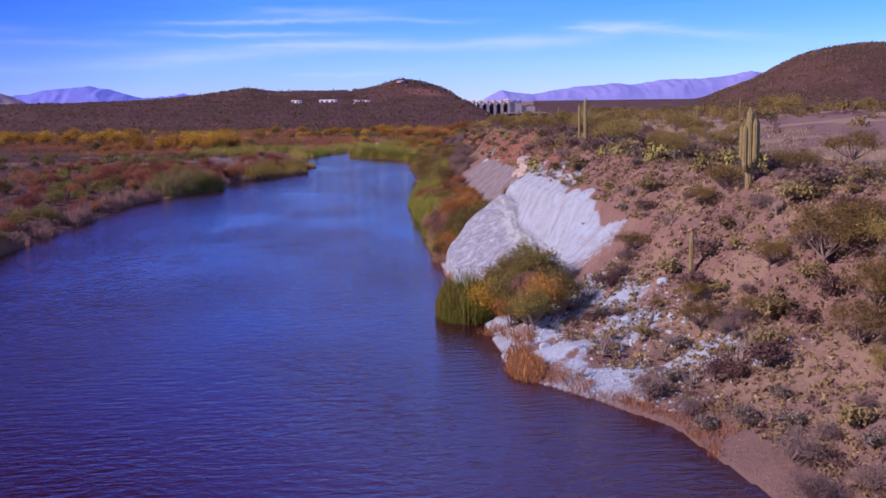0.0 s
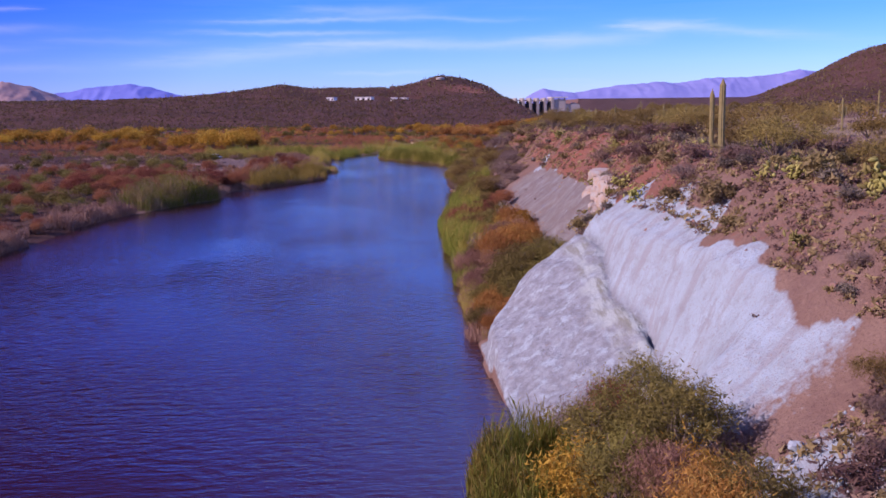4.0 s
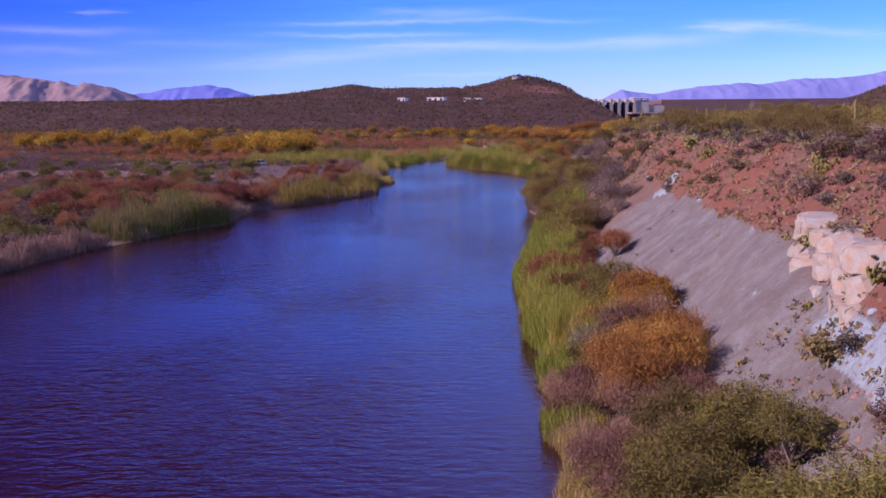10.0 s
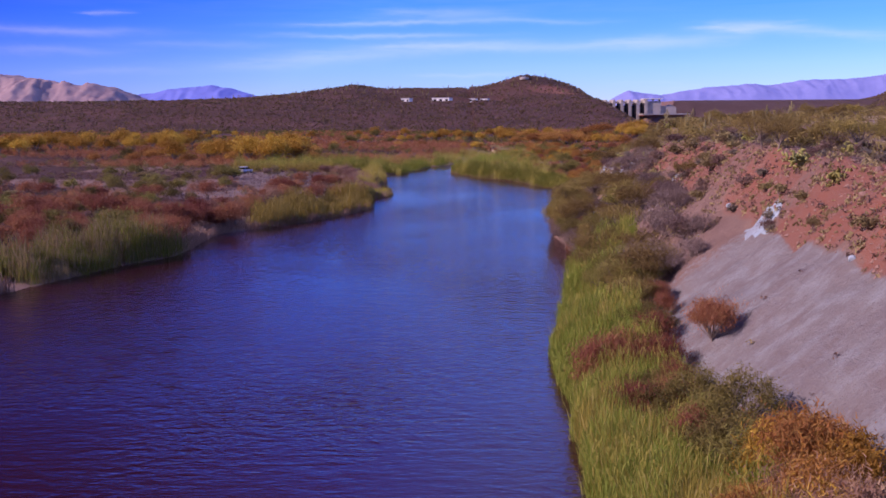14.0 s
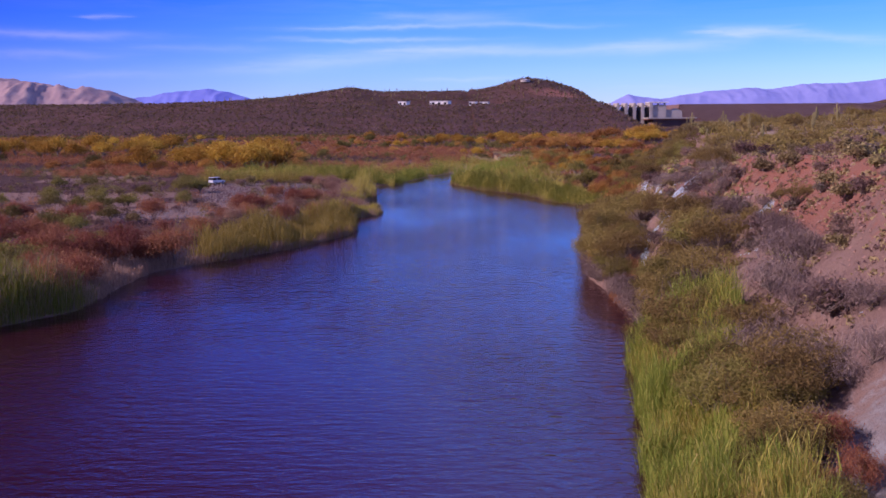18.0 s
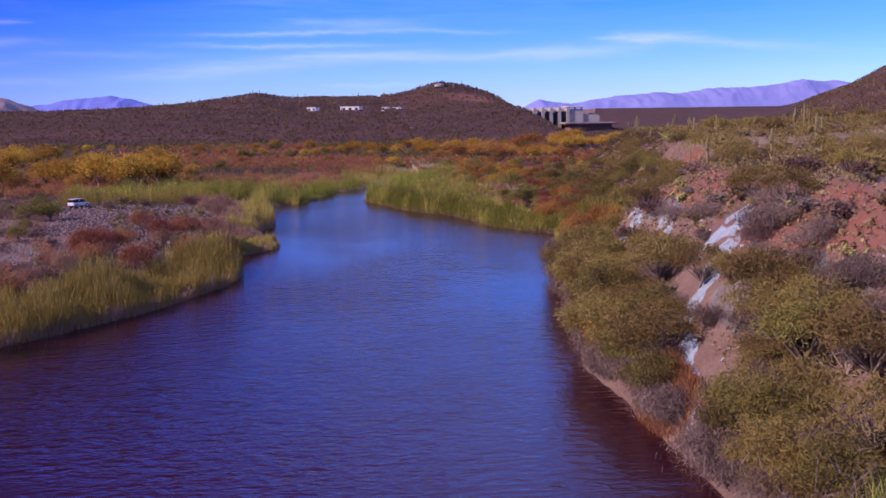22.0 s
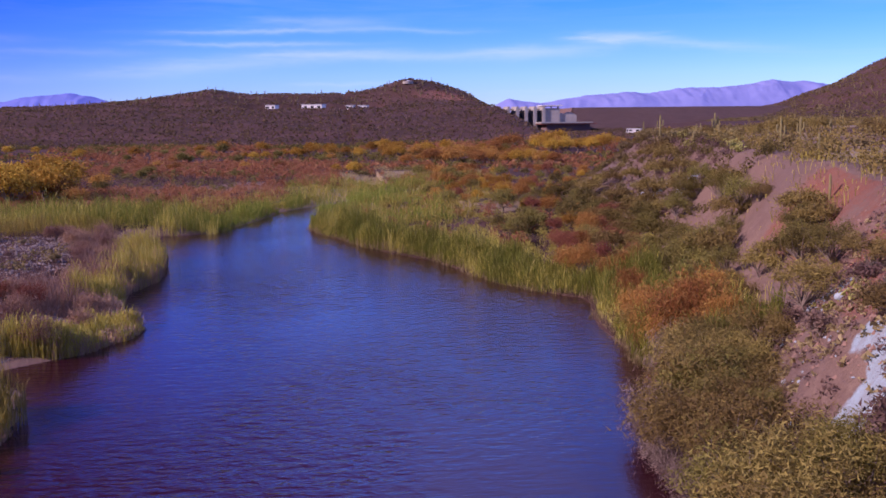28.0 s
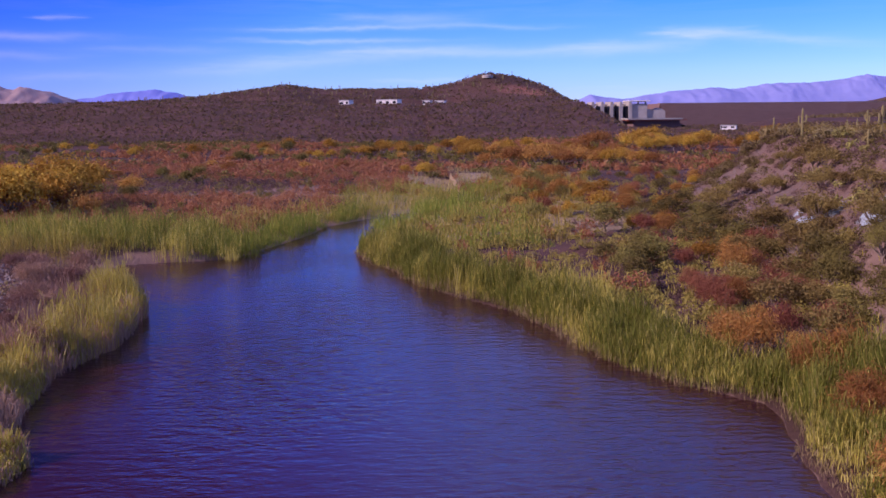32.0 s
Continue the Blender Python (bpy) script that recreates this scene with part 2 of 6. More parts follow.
def ground_material():
    m, nt, p = material("desert_soil")
    at = nt.nodes.new("ShaderNodeAttribute")
    at.attribute_name = "zone"
    ch = nt.nodes.new("ShaderNodeSeparateColor")
    nt.links.new(at.outputs["Color"], ch.inputs[0])
    tc = nt.nodes.new("ShaderNodeTexCoord").outputs["Object"]
    big, mid, fine, grit = (node_noise(nt, s, 5, 0.6, tc) for s in (0.06, 0.4, 2.2, 9.0))
    at2 = nt.nodes.new("ShaderNodeAttribute")
    at2.attribute_name = "zone_b"
    ch2 = nt.nodes.new("ShaderNodeSeparateColor")
    nt.links.new(at2.outputs["Color"], ch2.inputs[0])
    soil = node_mix(nt, node_ramp(nt, mid, 0.35, 0.65), (0.205, 0.128, 0.102), (0.26, 0.172, 0.132))
    soil = node_mix(nt, node_math(nt, "MULTIPLY", node_ramp(nt, fine, 0.5, 0.75), 0.5), soil, (0.315, 0.22, 0.165))
    soil = node_mix(nt, node_math(nt, "MULTIPLY", node_ramp(nt, grit, 0.52, 0.62), 0.5), soil, (0.15, 0.09, 0.075))
    soil = node_mix(nt, node_math(nt, "MULTIPLY", node_ramp(nt, big, 0.42, 0.62), 0.5), soil, (0.17, 0.11, 0.095))
    scrub = node_mix(nt, node_ramp(nt, mid, 0.35, 0.65), (0.082, 0.041, 0.036), (0.108, 0.056, 0.047))
    scrub = node_mix(nt, node_math(nt, "MULTIPLY", node_ramp(nt, big, 0.45, 0.65), 0.5), scrub, (0.14, 0.082, 0.070))
    scrub = node_mix(nt, node_math(nt, "MULTIPLY", node_ramp(nt, node_noise(nt, 0.012, 4, 0.6, tc, (1, 2.2, 1)), 0.42, 0.58), 0.75), scrub, (0.062, 0.036, 0.028))
    clay = node_mix(nt, node_ramp(nt, mid, 0.3, 0.7), (0.225, 0.21, 0.205), (0.185, 0.148, 0.140))
    clay = node_mix(nt, node_math(nt, "MULTIPLY", node_ramp(nt, fine, 0.55, 0.75), 0.5), clay, (0.31, 0.295, 0.285))
    rill = node_noise(nt, 0.55, 6, 0.65, tc, (0.8, 1.2, 0.8))
    clay = node_mix(nt, node_math(nt, "MULTIPLY", node_ramp(nt, rill, 0.46, 0.66), 0.6), clay, (0.29, 0.305, 0.31))
    clay = node_mix(nt, node_math(nt, "MULTIPLY", node_ramp(nt, grit, 0.54, 0.64), 0.5), clay, (0.18, 0.13, 0.115))
    red = node_mix(nt, node_ramp(nt, mid, 0.3, 0.7), (0.27, 0.09, 0.05), (0.245, 0.12, 0.085))
    red = node_mix(nt, node_math(nt, "MULTIPLY", node_ramp(nt, grit, 0.5, 0.65), 0.7), red, (0.29, 0.19, 0.16))
    red = node_mix(nt, node_math(nt, "MULTIPLY", node_ramp(nt, big, 0.4, 0.6), 0.5), red, (0.21, 0.10, 0.075))
    white = node_mix(nt, node_ramp(nt, mid, 0.35, 0.7), (0.375, 0.48, 0.565), (0.325, 0.395, 0.45))
    band = node_noise(nt, 1.0, 5, 0.6, tc, (0.16, 0.9, 0.2))
    white = node_mix(nt, node_math(nt, "MULTIPLY", node_ramp(nt, band, 0.50, 0.62), 0.55), white, (0.29, 0.275, 0.29))
    blot = node_noise(nt, 1.1, 5, 0.65, tc)
    white = node_mix(nt, node_math(nt, "MULTIPLY", node_ramp(nt, blot, 0.50, 0.64), 0.7), white, (0.285, 0.305, 0.335))
    white = node_mix(nt, node_math(nt, "MULTIPLY", node_ramp(nt, grit, 0.56, 0.66), 0.55), white, (0.30, 0.22, 0.185))
    white = node_mix(nt, node_math(nt, "MULTIPLY", node_ramp(nt, fine, 0.58, 0.70), 0.5), white, (0.44, 0.55, 0.64))
    chip = node_noise(nt, 1.5, 6, 0.7, tc)
    grey = node_mix(nt, node_ramp(nt, chip, 0.40, 0.60), (0.315, 0.355, 0.40), (0.225, 0.24, 0.265))
    grey = node_mix(nt, node_math(nt, "MULTIPLY", node_ramp(nt, blot, 0.53, 0.62), 0.85), grey, (0.385, 0.475, 0.545))
    grey = node_mix(nt, node_math(nt, "MULTIPLY", node_ramp(nt, fine, 0.60, 0.70), 0.6), grey, (0.225, 0.155, 0.125))
    seam = node_noise(nt, 1.0, 5, 0.6, tc, (1.7, 0.12, 1.0))
    pale = node_mix(nt, node_ramp(nt, seam, 0.44, 0.56), (0.395, 0.46, 0.46), (0.24, 0.255, 0.22))
    grey = node_mix(nt, node_math(nt, "MULTIPLY", at2.outputs["Alpha"], node_ramp(nt, node_noise(nt, 0.5, 4, 0.6, tc), 0.35, 0.55)), grey, pale)
    white = node_mix(nt, ch2.outputs[2], white, grey)
    straw = node_mix(nt, node_ramp(nt, fine, 0.3, 0.7), (0.36, 0.27, 0.16), (0.25, 0.18, 0.12))

    def edge(mask):
        w = node_math(nt, "ADD", mask, node_math(nt, "MULTIPLY", node_math(nt, "SUBTRACT", fine, 0.5), 0.7))
        return node_ramp(nt, w, 0.38, 0.62)

    col = node_mix(nt, edge(ch2.outputs[1]), soil, scrub)
    col = node_mix(nt, edge(ch.outputs[1]), col, red)
    col = node_mix(nt, edge(ch.outputs[2]), col, straw)
    col = node_mix(nt, edge(ch2.outputs[0]), col, clay)
    col = node_mix(nt, edge(ch.outputs[0]), col, white)
    nt.links.new(col, p.inputs["Base Color"])
    p.inputs["Roughness"].default_value = 0.95
    p.inputs["Specular IOR Level"].default_value = 0.15
    h = node_math(nt, "ADD", node_math(nt, "MULTIPLY", fine, 0.6), node_math(nt, "MULTIPLY", grit, 0.4))
    bump(nt, p, h, 0.9, 0.35)
    return m


def water_material():
    m, nt, p = material("river_water")
    tc = nt.nodes.new("ShaderNodeTexCoord").outputs["Object"]
    murk = node_noise(nt, 0.03, 3, 0.5, tc)
    nt.links.new(node_mix(nt, node_ramp(nt, murk, 0.35, 0.65), (0.028, 0.0045, 0.0105), (0.034, 0.0055, 0.013)), p.inputs["Base Color"])
    p.inputs["Roughness"].default_value = 0.06
    p.inputs["IOR"].default_value = 1.54
    p.inputs["Specular IOR Level"].default_value = 0.5
    p.inputs["Specular Tint"].default_value = (0.96, 0.74, 1.0, 1)
    a = node_noise(nt, 1.0, 4, 0.6, tc, (0.40, 1.5, 1.0))
    b = node_noise(nt, 0.25, 2, 0.5, tc, (0.6, 1.3, 1.0))
    calm = node_ramp(nt, node_noise(nt, 0.02, 2, 0.5, tc, (1.6, 0.6, 1)), 0.35, 0.6)
    h = node_math(nt, "ADD", node_math(nt, "MULTIPLY", node_math(nt, "MULTIPLY", a, node_math(nt, "ADD", calm, 0.4)), 0.85), node_math(nt, "MULTIPLY", b, 0.3))
    gust = node_ramp(nt, node_noise(nt, 0.035, 3, 0.5, tc, (1.3, 0.7, 1)), 0.40, 0.62)
    chop = node_math(nt, "ABSOLUTE", node_math(nt, "SUBTRACT", node_noise(nt, 0.8, 3, 0.5, tc, (0.55, 0.9, 1)), 0.5))
    h = node_math(nt, "ADD", h, node_math(nt, "MULTIPLY", node_math(nt, "MULTIPLY", chop, node_math(nt, "ADD", gust, 0.2)), -2.8))
    bump(nt, p, h, 1.0, 0.10)
    return m


GROUND, WATER = ground_material(), water_material()
PALOVERDE = leafy("palo_verde_leaves", ((0.24, 0.178, 0.052), (0.31, 0.225, 0.062), (0.175, 0.125, 0.046)), glow=0.27)
TWIGS = leafy("grey_mauve_twigs", ((0.25, 0.18, 0.15), (0.18, 0.125, 0.115), (0.33, 0.245, 0.20)), glow=0.2)
SHRUBGREEN = leafy("yellow_green_shrub_leaves", ((0.33, 0.285, 0.055), (0.42, 0.35, 0.075), (0.23, 0.19, 0.05)))
CREOSOTE = leafy("creosote_leaves", ((0.17, 0.13, 0.055), (0.24, 0.175, 0.075), (0.12, 0.085, 0.045)))
DRYBUSH = leafy("dry_twigs", ((0.264, 0.163, 0.124), (0.186, 0.116, 0.101), (0.357, 0.240, 0.171)))
GREYBUSH = leafy("grey_brush", ((0.248, 0.209, 0.155), (0.171, 0.139, 0.116), (0.326, 0.279, 0.202)))
TAMARISK = leafy("rust_tamarisk", ((0.37, 0.14, 0.068), (0.27, 0.092, 0.055), (0.43, 0.22, 0.10)))
ORANGE = leafy("orange_autumn_leaves", ((0.52, 0.245, 0.045), (0.37, 0.175, 0.05), (0.54, 0.34, 0.08)))
YELLOW = leafy("yellow_autumn_leaves", ((0.52, 0.31, 0.03), (0.42, 0.23, 0.028), (0.58, 0.38, 0.06)))
OLIVE = leafy("olive_leaves", ((0.19, 0.162, 0.042), (0.255, 0.21, 0.05), (0.135, 0.112, 0.036)), glow=0.27)
PINKTAM = leafy("dry_pink_tamarisk", ((0.36, 0.205, 0.135), (0.27, 0.145, 0.11), (0.44, 0.28, 0.17)), glow=0.27)
SHRUBOLIVE = leafy("dull_olive_shrub_leaves", ((0.25, 0.195, 0.08), (0.32, 0.245, 0.105), (0.18, 0.135, 0.07)), glow=0.27)
REED = leafy("green_reed_blades", ((0.255, 0.29, 0.034), (0.17, 0.205, 0.026), (0.42, 0.375, 0.08)), glow=0.36)
REEDPALE = leafy("pale_reed_blades", ((0.500, 0.400, 0.175), (0.362, 0.288, 0.125), (0.575, 0.475, 0.237)), glow=0.36)
REEDGOLD = leafy("golden_reed_blades", ((0.49, 0.40, 0.07), (0.36, 0.30, 0.052), (0.56, 0.46, 0.15)), glow=0.36)
DRYGRASS = leafy("dry_grass_blades", ((0.58, 0.29, 0.10), (0.45, 0.22, 0.09), (0.62, 0.38, 0.14)), glow=0.4)
PINKREED = leafy("dead_pinkish_reeds", ((0.425, 0.275, 0.188), (0.338, 0.200, 0.150), (0.500, 0.350, 0.237)), glow=0.25)
CHOLLA = leafy("cholla_joints", ((0.375, 0.350, 0.088), (0.275, 0.250, 0.069), (0.475, 0.438, 0.138)), glow=0.1)
BARK = plain("grey_bark", (0.22, 0.165, 0.13), 0.9, scale=4, relief=0.6)
DEADWOOD = plain("bleached_deadwood", (0.33, 0.25, 0.19), 0.9, scale=5, relief=0.6)
ROCK_W = plain("white_rock", (0.38, 0.465, 0.53), 0.9, col2=(0.31, 0.345, 0.365), scale=1.2, relief=0.8, dist=0.08)
ROCK_R = plain("red_brown_rock", (0.34, 0.20, 0.145), 0.9, col2=(0.22, 0.13, 0.10), scale=1.4, relief=0.8, dist=0.08)
ROCK_O = plain("orange_stained_rock", (0.38, 0.42, 0.43), 0.9, col2=(0.42, 0.25, 0.13), scale=1.6, relief=0.8, dist=0.08)
COBBLE = plain("river_cobble", (0.25, 0.195, 0.175), 0.85, col2=(0.15, 0.115, 0.105), scale=2.0)
CONCRETE = plain("dam_concrete", (0.42, 0.38, 0.345), 0.85, col2=(0.30, 0.265, 0.24), scale=0.15)
DARKSTEEL = plain("dark_gate_steel", (0.17, 0.15, 0.145), 0.6, metal=0.3, scale=0.4)
REDSTEEL = plain("rust_red_edge", (0.30, 0.09, 0.06), 0.7, scale=0.5)
WHITEPAINT = plain("white_building_paint", (0.78, 0.76, 0.73), 0.6, col2=(0.68, 0.66, 0.63), scale=0.4)
CARPAINT = plain("white_car_paint", (0.72, 0.74, 0.78), 0.3, col2=(0.66, 0.68, 0.72), scale=0.6)
DARKGLASS = plain("dark_glass", (0.02, 0.022, 0.028), 0.08, scale=2)
RUBBER = plain("black_rubber", (0.025, 0.025, 0.025), 0.8, scale=3)
RIPRAP = plain("dam_riprap", (0.20, 0.12, 0.11), 0.95, col2=(0.15, 0.09, 0.085), scale=0.12, relief=0.8, dist=1.0)
ROOF = plain("pale_roof_sheet", (0.62, 0.62, 0.62), 0.5, col2=(0.52, 0.52, 0.52), scale=0.5)


def saguaro_material():
    m, nt, p = material("saguaro_skin")
    fine = node_noise(nt, 3.0, 4)
    nt.links.new(node_mix(nt, node_ramp(nt, fine, 0.3, 0.7), (0.19, 0.165, 0.055), (0.28, 0.225, 0.09)), p.inputs["Base Color"])
    p.inputs["Roughness"].default_value = 0.8
    bump(nt, p, fine, 0.4, 0.03)
    return m


SAGUARO = saguaro_material()


def mountain_material(name, lit, dark, scale):
    m, nt, p = material(name)
    n1, n2 = node_noise(nt, scale, 6, 0.6), node_noise(nt, scale * 5, 4, 0.6)
    f = node_math(nt, "ADD", node_math(nt, "MULTIPLY", n1, 0.6), node_math(nt, "MULTIPLY", n2, 0.4))
    nt.links.new(node_mix(nt, node_ramp(nt, f, 0.38, 0.62), lit, dark), p.inputs["Base Color"])
    p.inputs["Roughness"].default_value = 1.0
    p.inputs["Specular IOR Level"].default_value = 0.0
    return m


# distance haze is mixed into the far ranges' base colours: blue and violet
MOUNT_BLUE = mountain_material("haze_blue_range", (0.20, 0.24, 0.62), (0.16, 0.20, 0.56), 0.004)
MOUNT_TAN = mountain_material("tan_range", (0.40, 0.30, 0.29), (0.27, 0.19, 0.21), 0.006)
MOUNT_VIOLET = mountain_material("haze_violet_range", (0.27, 0.29, 0.60), (0.225, 0.25, 0.54), 0.004)


# ---- mesh helpers ----
def mesh_of(name, verts, faces, smooth=False):
    """A mesh from an (n, 3) array of places and an (m, k) array of corners."""
    verts, faces = np.asarray(verts, np.float32), np.asarray(faces, np.int32)
    me = bpy.data.meshes.new(name)
    me.vertices.add(len(verts))
    me.vertices.foreach_set("co", verts.ravel())
    m, k = faces.shape
    me.loops.add(m * k)
    me.loops.foreach_set("vertex_index", faces.ravel())
    me.polygons.add(m)
    me.polygons.foreach_set("loop_start", np.arange(0, m * k, k, dtype=np.int32))
    me.polygons.foreach_set("loop_total", np.full(m, k, np.int32))
    me.update(calc_edges=True)
    me.polygons.foreach_set("use_smooth", np.full(m, smooth))
    return me


def part(name, me, mat, parent=None, label=""):
    if isinstance(me, bmesh.types.BMesh):
        bm, me = me, bpy.data.meshes.new(name)
        bm.to_mesh(me)
        bm.free()
    if mat and not me.materials:
        me.materials.append(mat)
    ob = new(name, me)
    ob.parent = parent
    if label:
        ob["label"] = label
    return ob


def empty(name, m=None):
    ob = new(name)
    ob.empty_display_size = 0.3
    if m is not None:
        ob.matrix_basis = m
    return ob


def box(x0, y0, z0, x1, y1, z1, bevel=0.0):
    bm = bmesh.new()
    bmesh.ops.create_cube(bm, size=1, matrix=Matrix.Translation(((x0 + x1) / 2, (y0 + y1) / 2, (z0 + z1) / 2)) @ Matrix.Diagonal((x1 - x0, y1 - y0, z1 - z0, 1)))
    if bevel:
        bmesh.ops.bevel(bm, geom=bm.edges[:], offset=bevel, segments=2, affect="EDGES")
    return bm


def prism(outline, y0, y1):
    """A solid with the given outline in x and z, from y0 to y1."""
    bm = bmesh.new()
    a = [bm.verts.new((x, y0, z)) for x, z in outline]
    b = [bm.verts.new((x, y1, z)) for x, z in outline]
    bm.faces.new(a)
    bm.faces.new(b[::-1])
    for i in range(len(a)):
        j = (i + 1) % len(a)
        bm.faces.new((a[j], a[i], b[i], b[j]))
    bmesh.ops.recalc_face_normals(bm, faces=bm.faces[:])
    return bm


# ---- value noise on the plan ----
def _hash(i, j, seed):
    h = (i.astype(np.int64) * 374761393 + j.astype(np.int64) * 668265263 + seed * 974634777) & 0x7FFFFFFF
    h = ((h ^ (h >> 13)) * 1274126177) & 0x7FFFFFFF
    return ((h ^ (h >> 16)) & 0xFFFF) / 65535.0


def vnoise(x, y, seed=0):
    i, j = np.floor(x), np.floor(y)
    u, v = x - i, y - j
    u, v = u * u * (3 - 2 * u), v * v * (3 - 2 * v)
    a, b, c, d = _hash(i, j, seed), _hash(i + 1, j, seed), _hash(i, j + 1, seed), _hash(i + 1, j + 1, seed)
    return (a * (1 - u) + b * u) * (1 - v) + (c * (1 - u) + d * u) * v


def fractal(x, y, size, octaves=4, seed=0):
    s, w, t = 0.0, 1.0, 0.0
    for k in range(octaves):
        s, t = s + w * vnoise(x / size * 2**k, y / size * 2**k, seed + k), t + w
        w *= 0.5
    return s / t


def ridged(x, y, size, octaves=4, seed=0):
    s, w, t = 0.0, 1.0, 0.0
    for k in range(octaves):
        n = 1 - abs(2 * vnoise(x / size * 2**k, y / size * 2**k, seed + k) - 1)
        s, t = s + w * n, t + w
        w *= 0.5
    return s / t


def step(v, a, b):
    q = np.clip((v - a) / (b - a), 0, 1)
    return q * q * (3 - 2 * q)


# ---- the plan: the river's two banks and the bluff ----
SHORE_R = ((-300, 30), (0, 24), (45, 21), (56, 20), (62, 17), (67, 14), (71, 12.6), (80, 13), (93, 13.5), (116, 13), (123, 13.3), (141, 14), (153, 14.5),
           (185, 15.5), (206, 16.5), (225, 19.5), (238, 21), (250, 24.5), (272, 24), (281, 23.3), (300, 27), (319, 29), (326, 31),
           (333, 35), (357, 35.5), (370, 38), (375, 34), (387, 29), (402, 25), (413, 18.5), (432, 12), (443, 7.6), (460, 7.4), (480, 9), (500, 16), (530, 30))
SHORE_L = ((-300, -58), (100, -47), (160, -46), (195, -44), (220, -43), (238, -38), (254, -33), (262, -28.5), (286, -28.5), (292, -25), (306, -16),
           (323, -9.4), (333, -8.5), (341, -10.5), (346, -15), (352, -9), (357, -6.5), (362, -6.2), (367, -9.5), (380, -11.5), (390, -9.4), (404, -11),
           (412, -15), (430, -22), (438, -23), (442, -9), (456, -5), (470, -1.4), (482, 0.5), (493, 6), (515, 20), (530, 27))
# north; three places up the bank as (east, height): the toe, the middle, the rim
BANK = ((-300, 36, 1.5, 46, 6, 58, 11), (0, 30, 1.5, 40, 6, 52, 11), (45, 26, 1.0, 36, 6, 48, 12.5), (62, 23, 0.9, 31, 5, 41, 13), (75, 20, 2.0, 28, 5.7, 37, 13.3),
        (90, 19, 3, 25, 8, 33, 13.8), (103, 20.5, 4.8, 23.7, 10, 30.5, 14.5), (112, 18, 5.8, 22.4, 10, 29.8, 14.9), (119, 17, 5, 21.5, 9.8, 29.6, 15.1), (122, 18.5, 3.0, 22.5, 9.0, 30.5, 15.1),
        (126, 20, 1.8, 24, 8.2, 31.5, 15), (145, 21, 2, 28, 9, 35, 15.1), (159, 22, 2.2, 29.8, 10, 37, 15.2), (188, 22, 2, 31.5, 9.5, 38, 15),
        (212, 24, 2, 33.4, 9, 38, 15), (240, 25, 2.5, 34, 9.5, 38.5, 14.8), (257, 26.5, 3, 35.4, 9.8, 40, 14.5), (278, 26, 2.5, 32, 8.9, 39, 13.8),
        (295, 29, 2.5, 36.3, 10.3, 41, 13.5), (312, 30.5, 2.5, 35.6, 8.9, 43, 13), (328, 36, 2, 42.4, 7.3, 48, 12.5), (350, 42, 1.6, 50, 6.5, 56, 13.2),
        (380, 48, 1.5, 56, 7, 62, 14.3), (420, 52, 1.5, 62, 7.5, 70, 14.8), (446, 56, 1.5, 70, 8, 78, 14.8), (500, 66, 1.8, 77, 7.5, 85, 14.3),
        (560, 86, 1.8, 96, 6.5, 106, 12.6), (700, 150, 2, 165, 6, 185, 10.5), (900, 215, 3, 235, 7, 265, 10), (1200, 330, 8, 350, 12, 380, 16))
_sr, _sl, _bk = np.array(SHORE_R, float), np.array(SHORE_L, float), np.array(BANK, float)


def shore_right(y):
    return np.interp(y, _sr[:, 0], _sr[:, 1])


def shore_left(y):
    return np.interp(y, _sl[:, 0], _sl[:, 1])


def hump(x, y, cx, cy, rx, ry, h):
    return h * np.exp(-((x - cx) / rx) ** 2 - ((y - cy) / ry) ** 2)


# the long ridge and its peak: east, and rise above the slope
RIDGE_X = (-420, -310, -230, -172, -134, -104, -92, -79, -25, 39, 58, 74, 90, 112, 135, 154, 167, 190)
RIDGE_Z = (0, 1, 6, 10, 14.5, 18.5, 18.5, 16, 15.5, 17, 21, 26.5, 30, 27, 20, 12, 6, 0)


def far_land(x, y):
    """The desert beyond the floodplain: a slope, a ridge with its peak, and a large hill."""
    z = 2 + 3 * step(y, 620, 880) + 26 * step(y, 885, 1150) ** 0.9 * step(x, 190, 146) + 4 * step(y, 1150, 1600)
    z = z + 4 * step(y, 885, 1300) * step(x, 150, 330) + 12 * step(y, 900, 1300) * step(x, 400, 560)
    z = z + np.interp(x, RIDGE_X, RIDGE_Z) * np.exp(-((y - 1262) / np.where(y < 1262, 78.0, 120.0)) ** 2)
    z = z + hump(x, y, 730, 1340, 110, 170, 54) + hump(x, y, 640, 1330, 62, 120, 25) + hump(x, y, 568, 1330, 34, 120, 10) + hump(x, y, 860, 1360, 150, 200, 44)
    pad = step(x, -70, -52) * step(x, 64, 52) * step(y, 1132, 1146) * step(y, 1176, 1164)
    front = step(x, -110, -70) * step(x, 110, 70) * step(y, 1000, 1050) * step(y, 1200, 1165)
    rough = step(y, 880, 1150) * (1 - pad) * (1 - 0.85 * front) * (1 - 0.55 * step(y, 1180, 1240) * step(x, -330, -230))
    z = z + rough * (6 * (fractal(x, y, 110, 4, 5) - 0.5) + 5 * (ridged(x, y, 60, 3, 9) - 0.5))
    return z * (1 - pad) + 29.9 * pad


def crease_x(y):
    """Where the grey tuff bench meets the white wall above it."""
    return 21.5 + 0.35 * np.sin(y * 0.55) + 1.2 * (fractal(y, 0 * y + 5, 6, 3, 79) - 0.5)


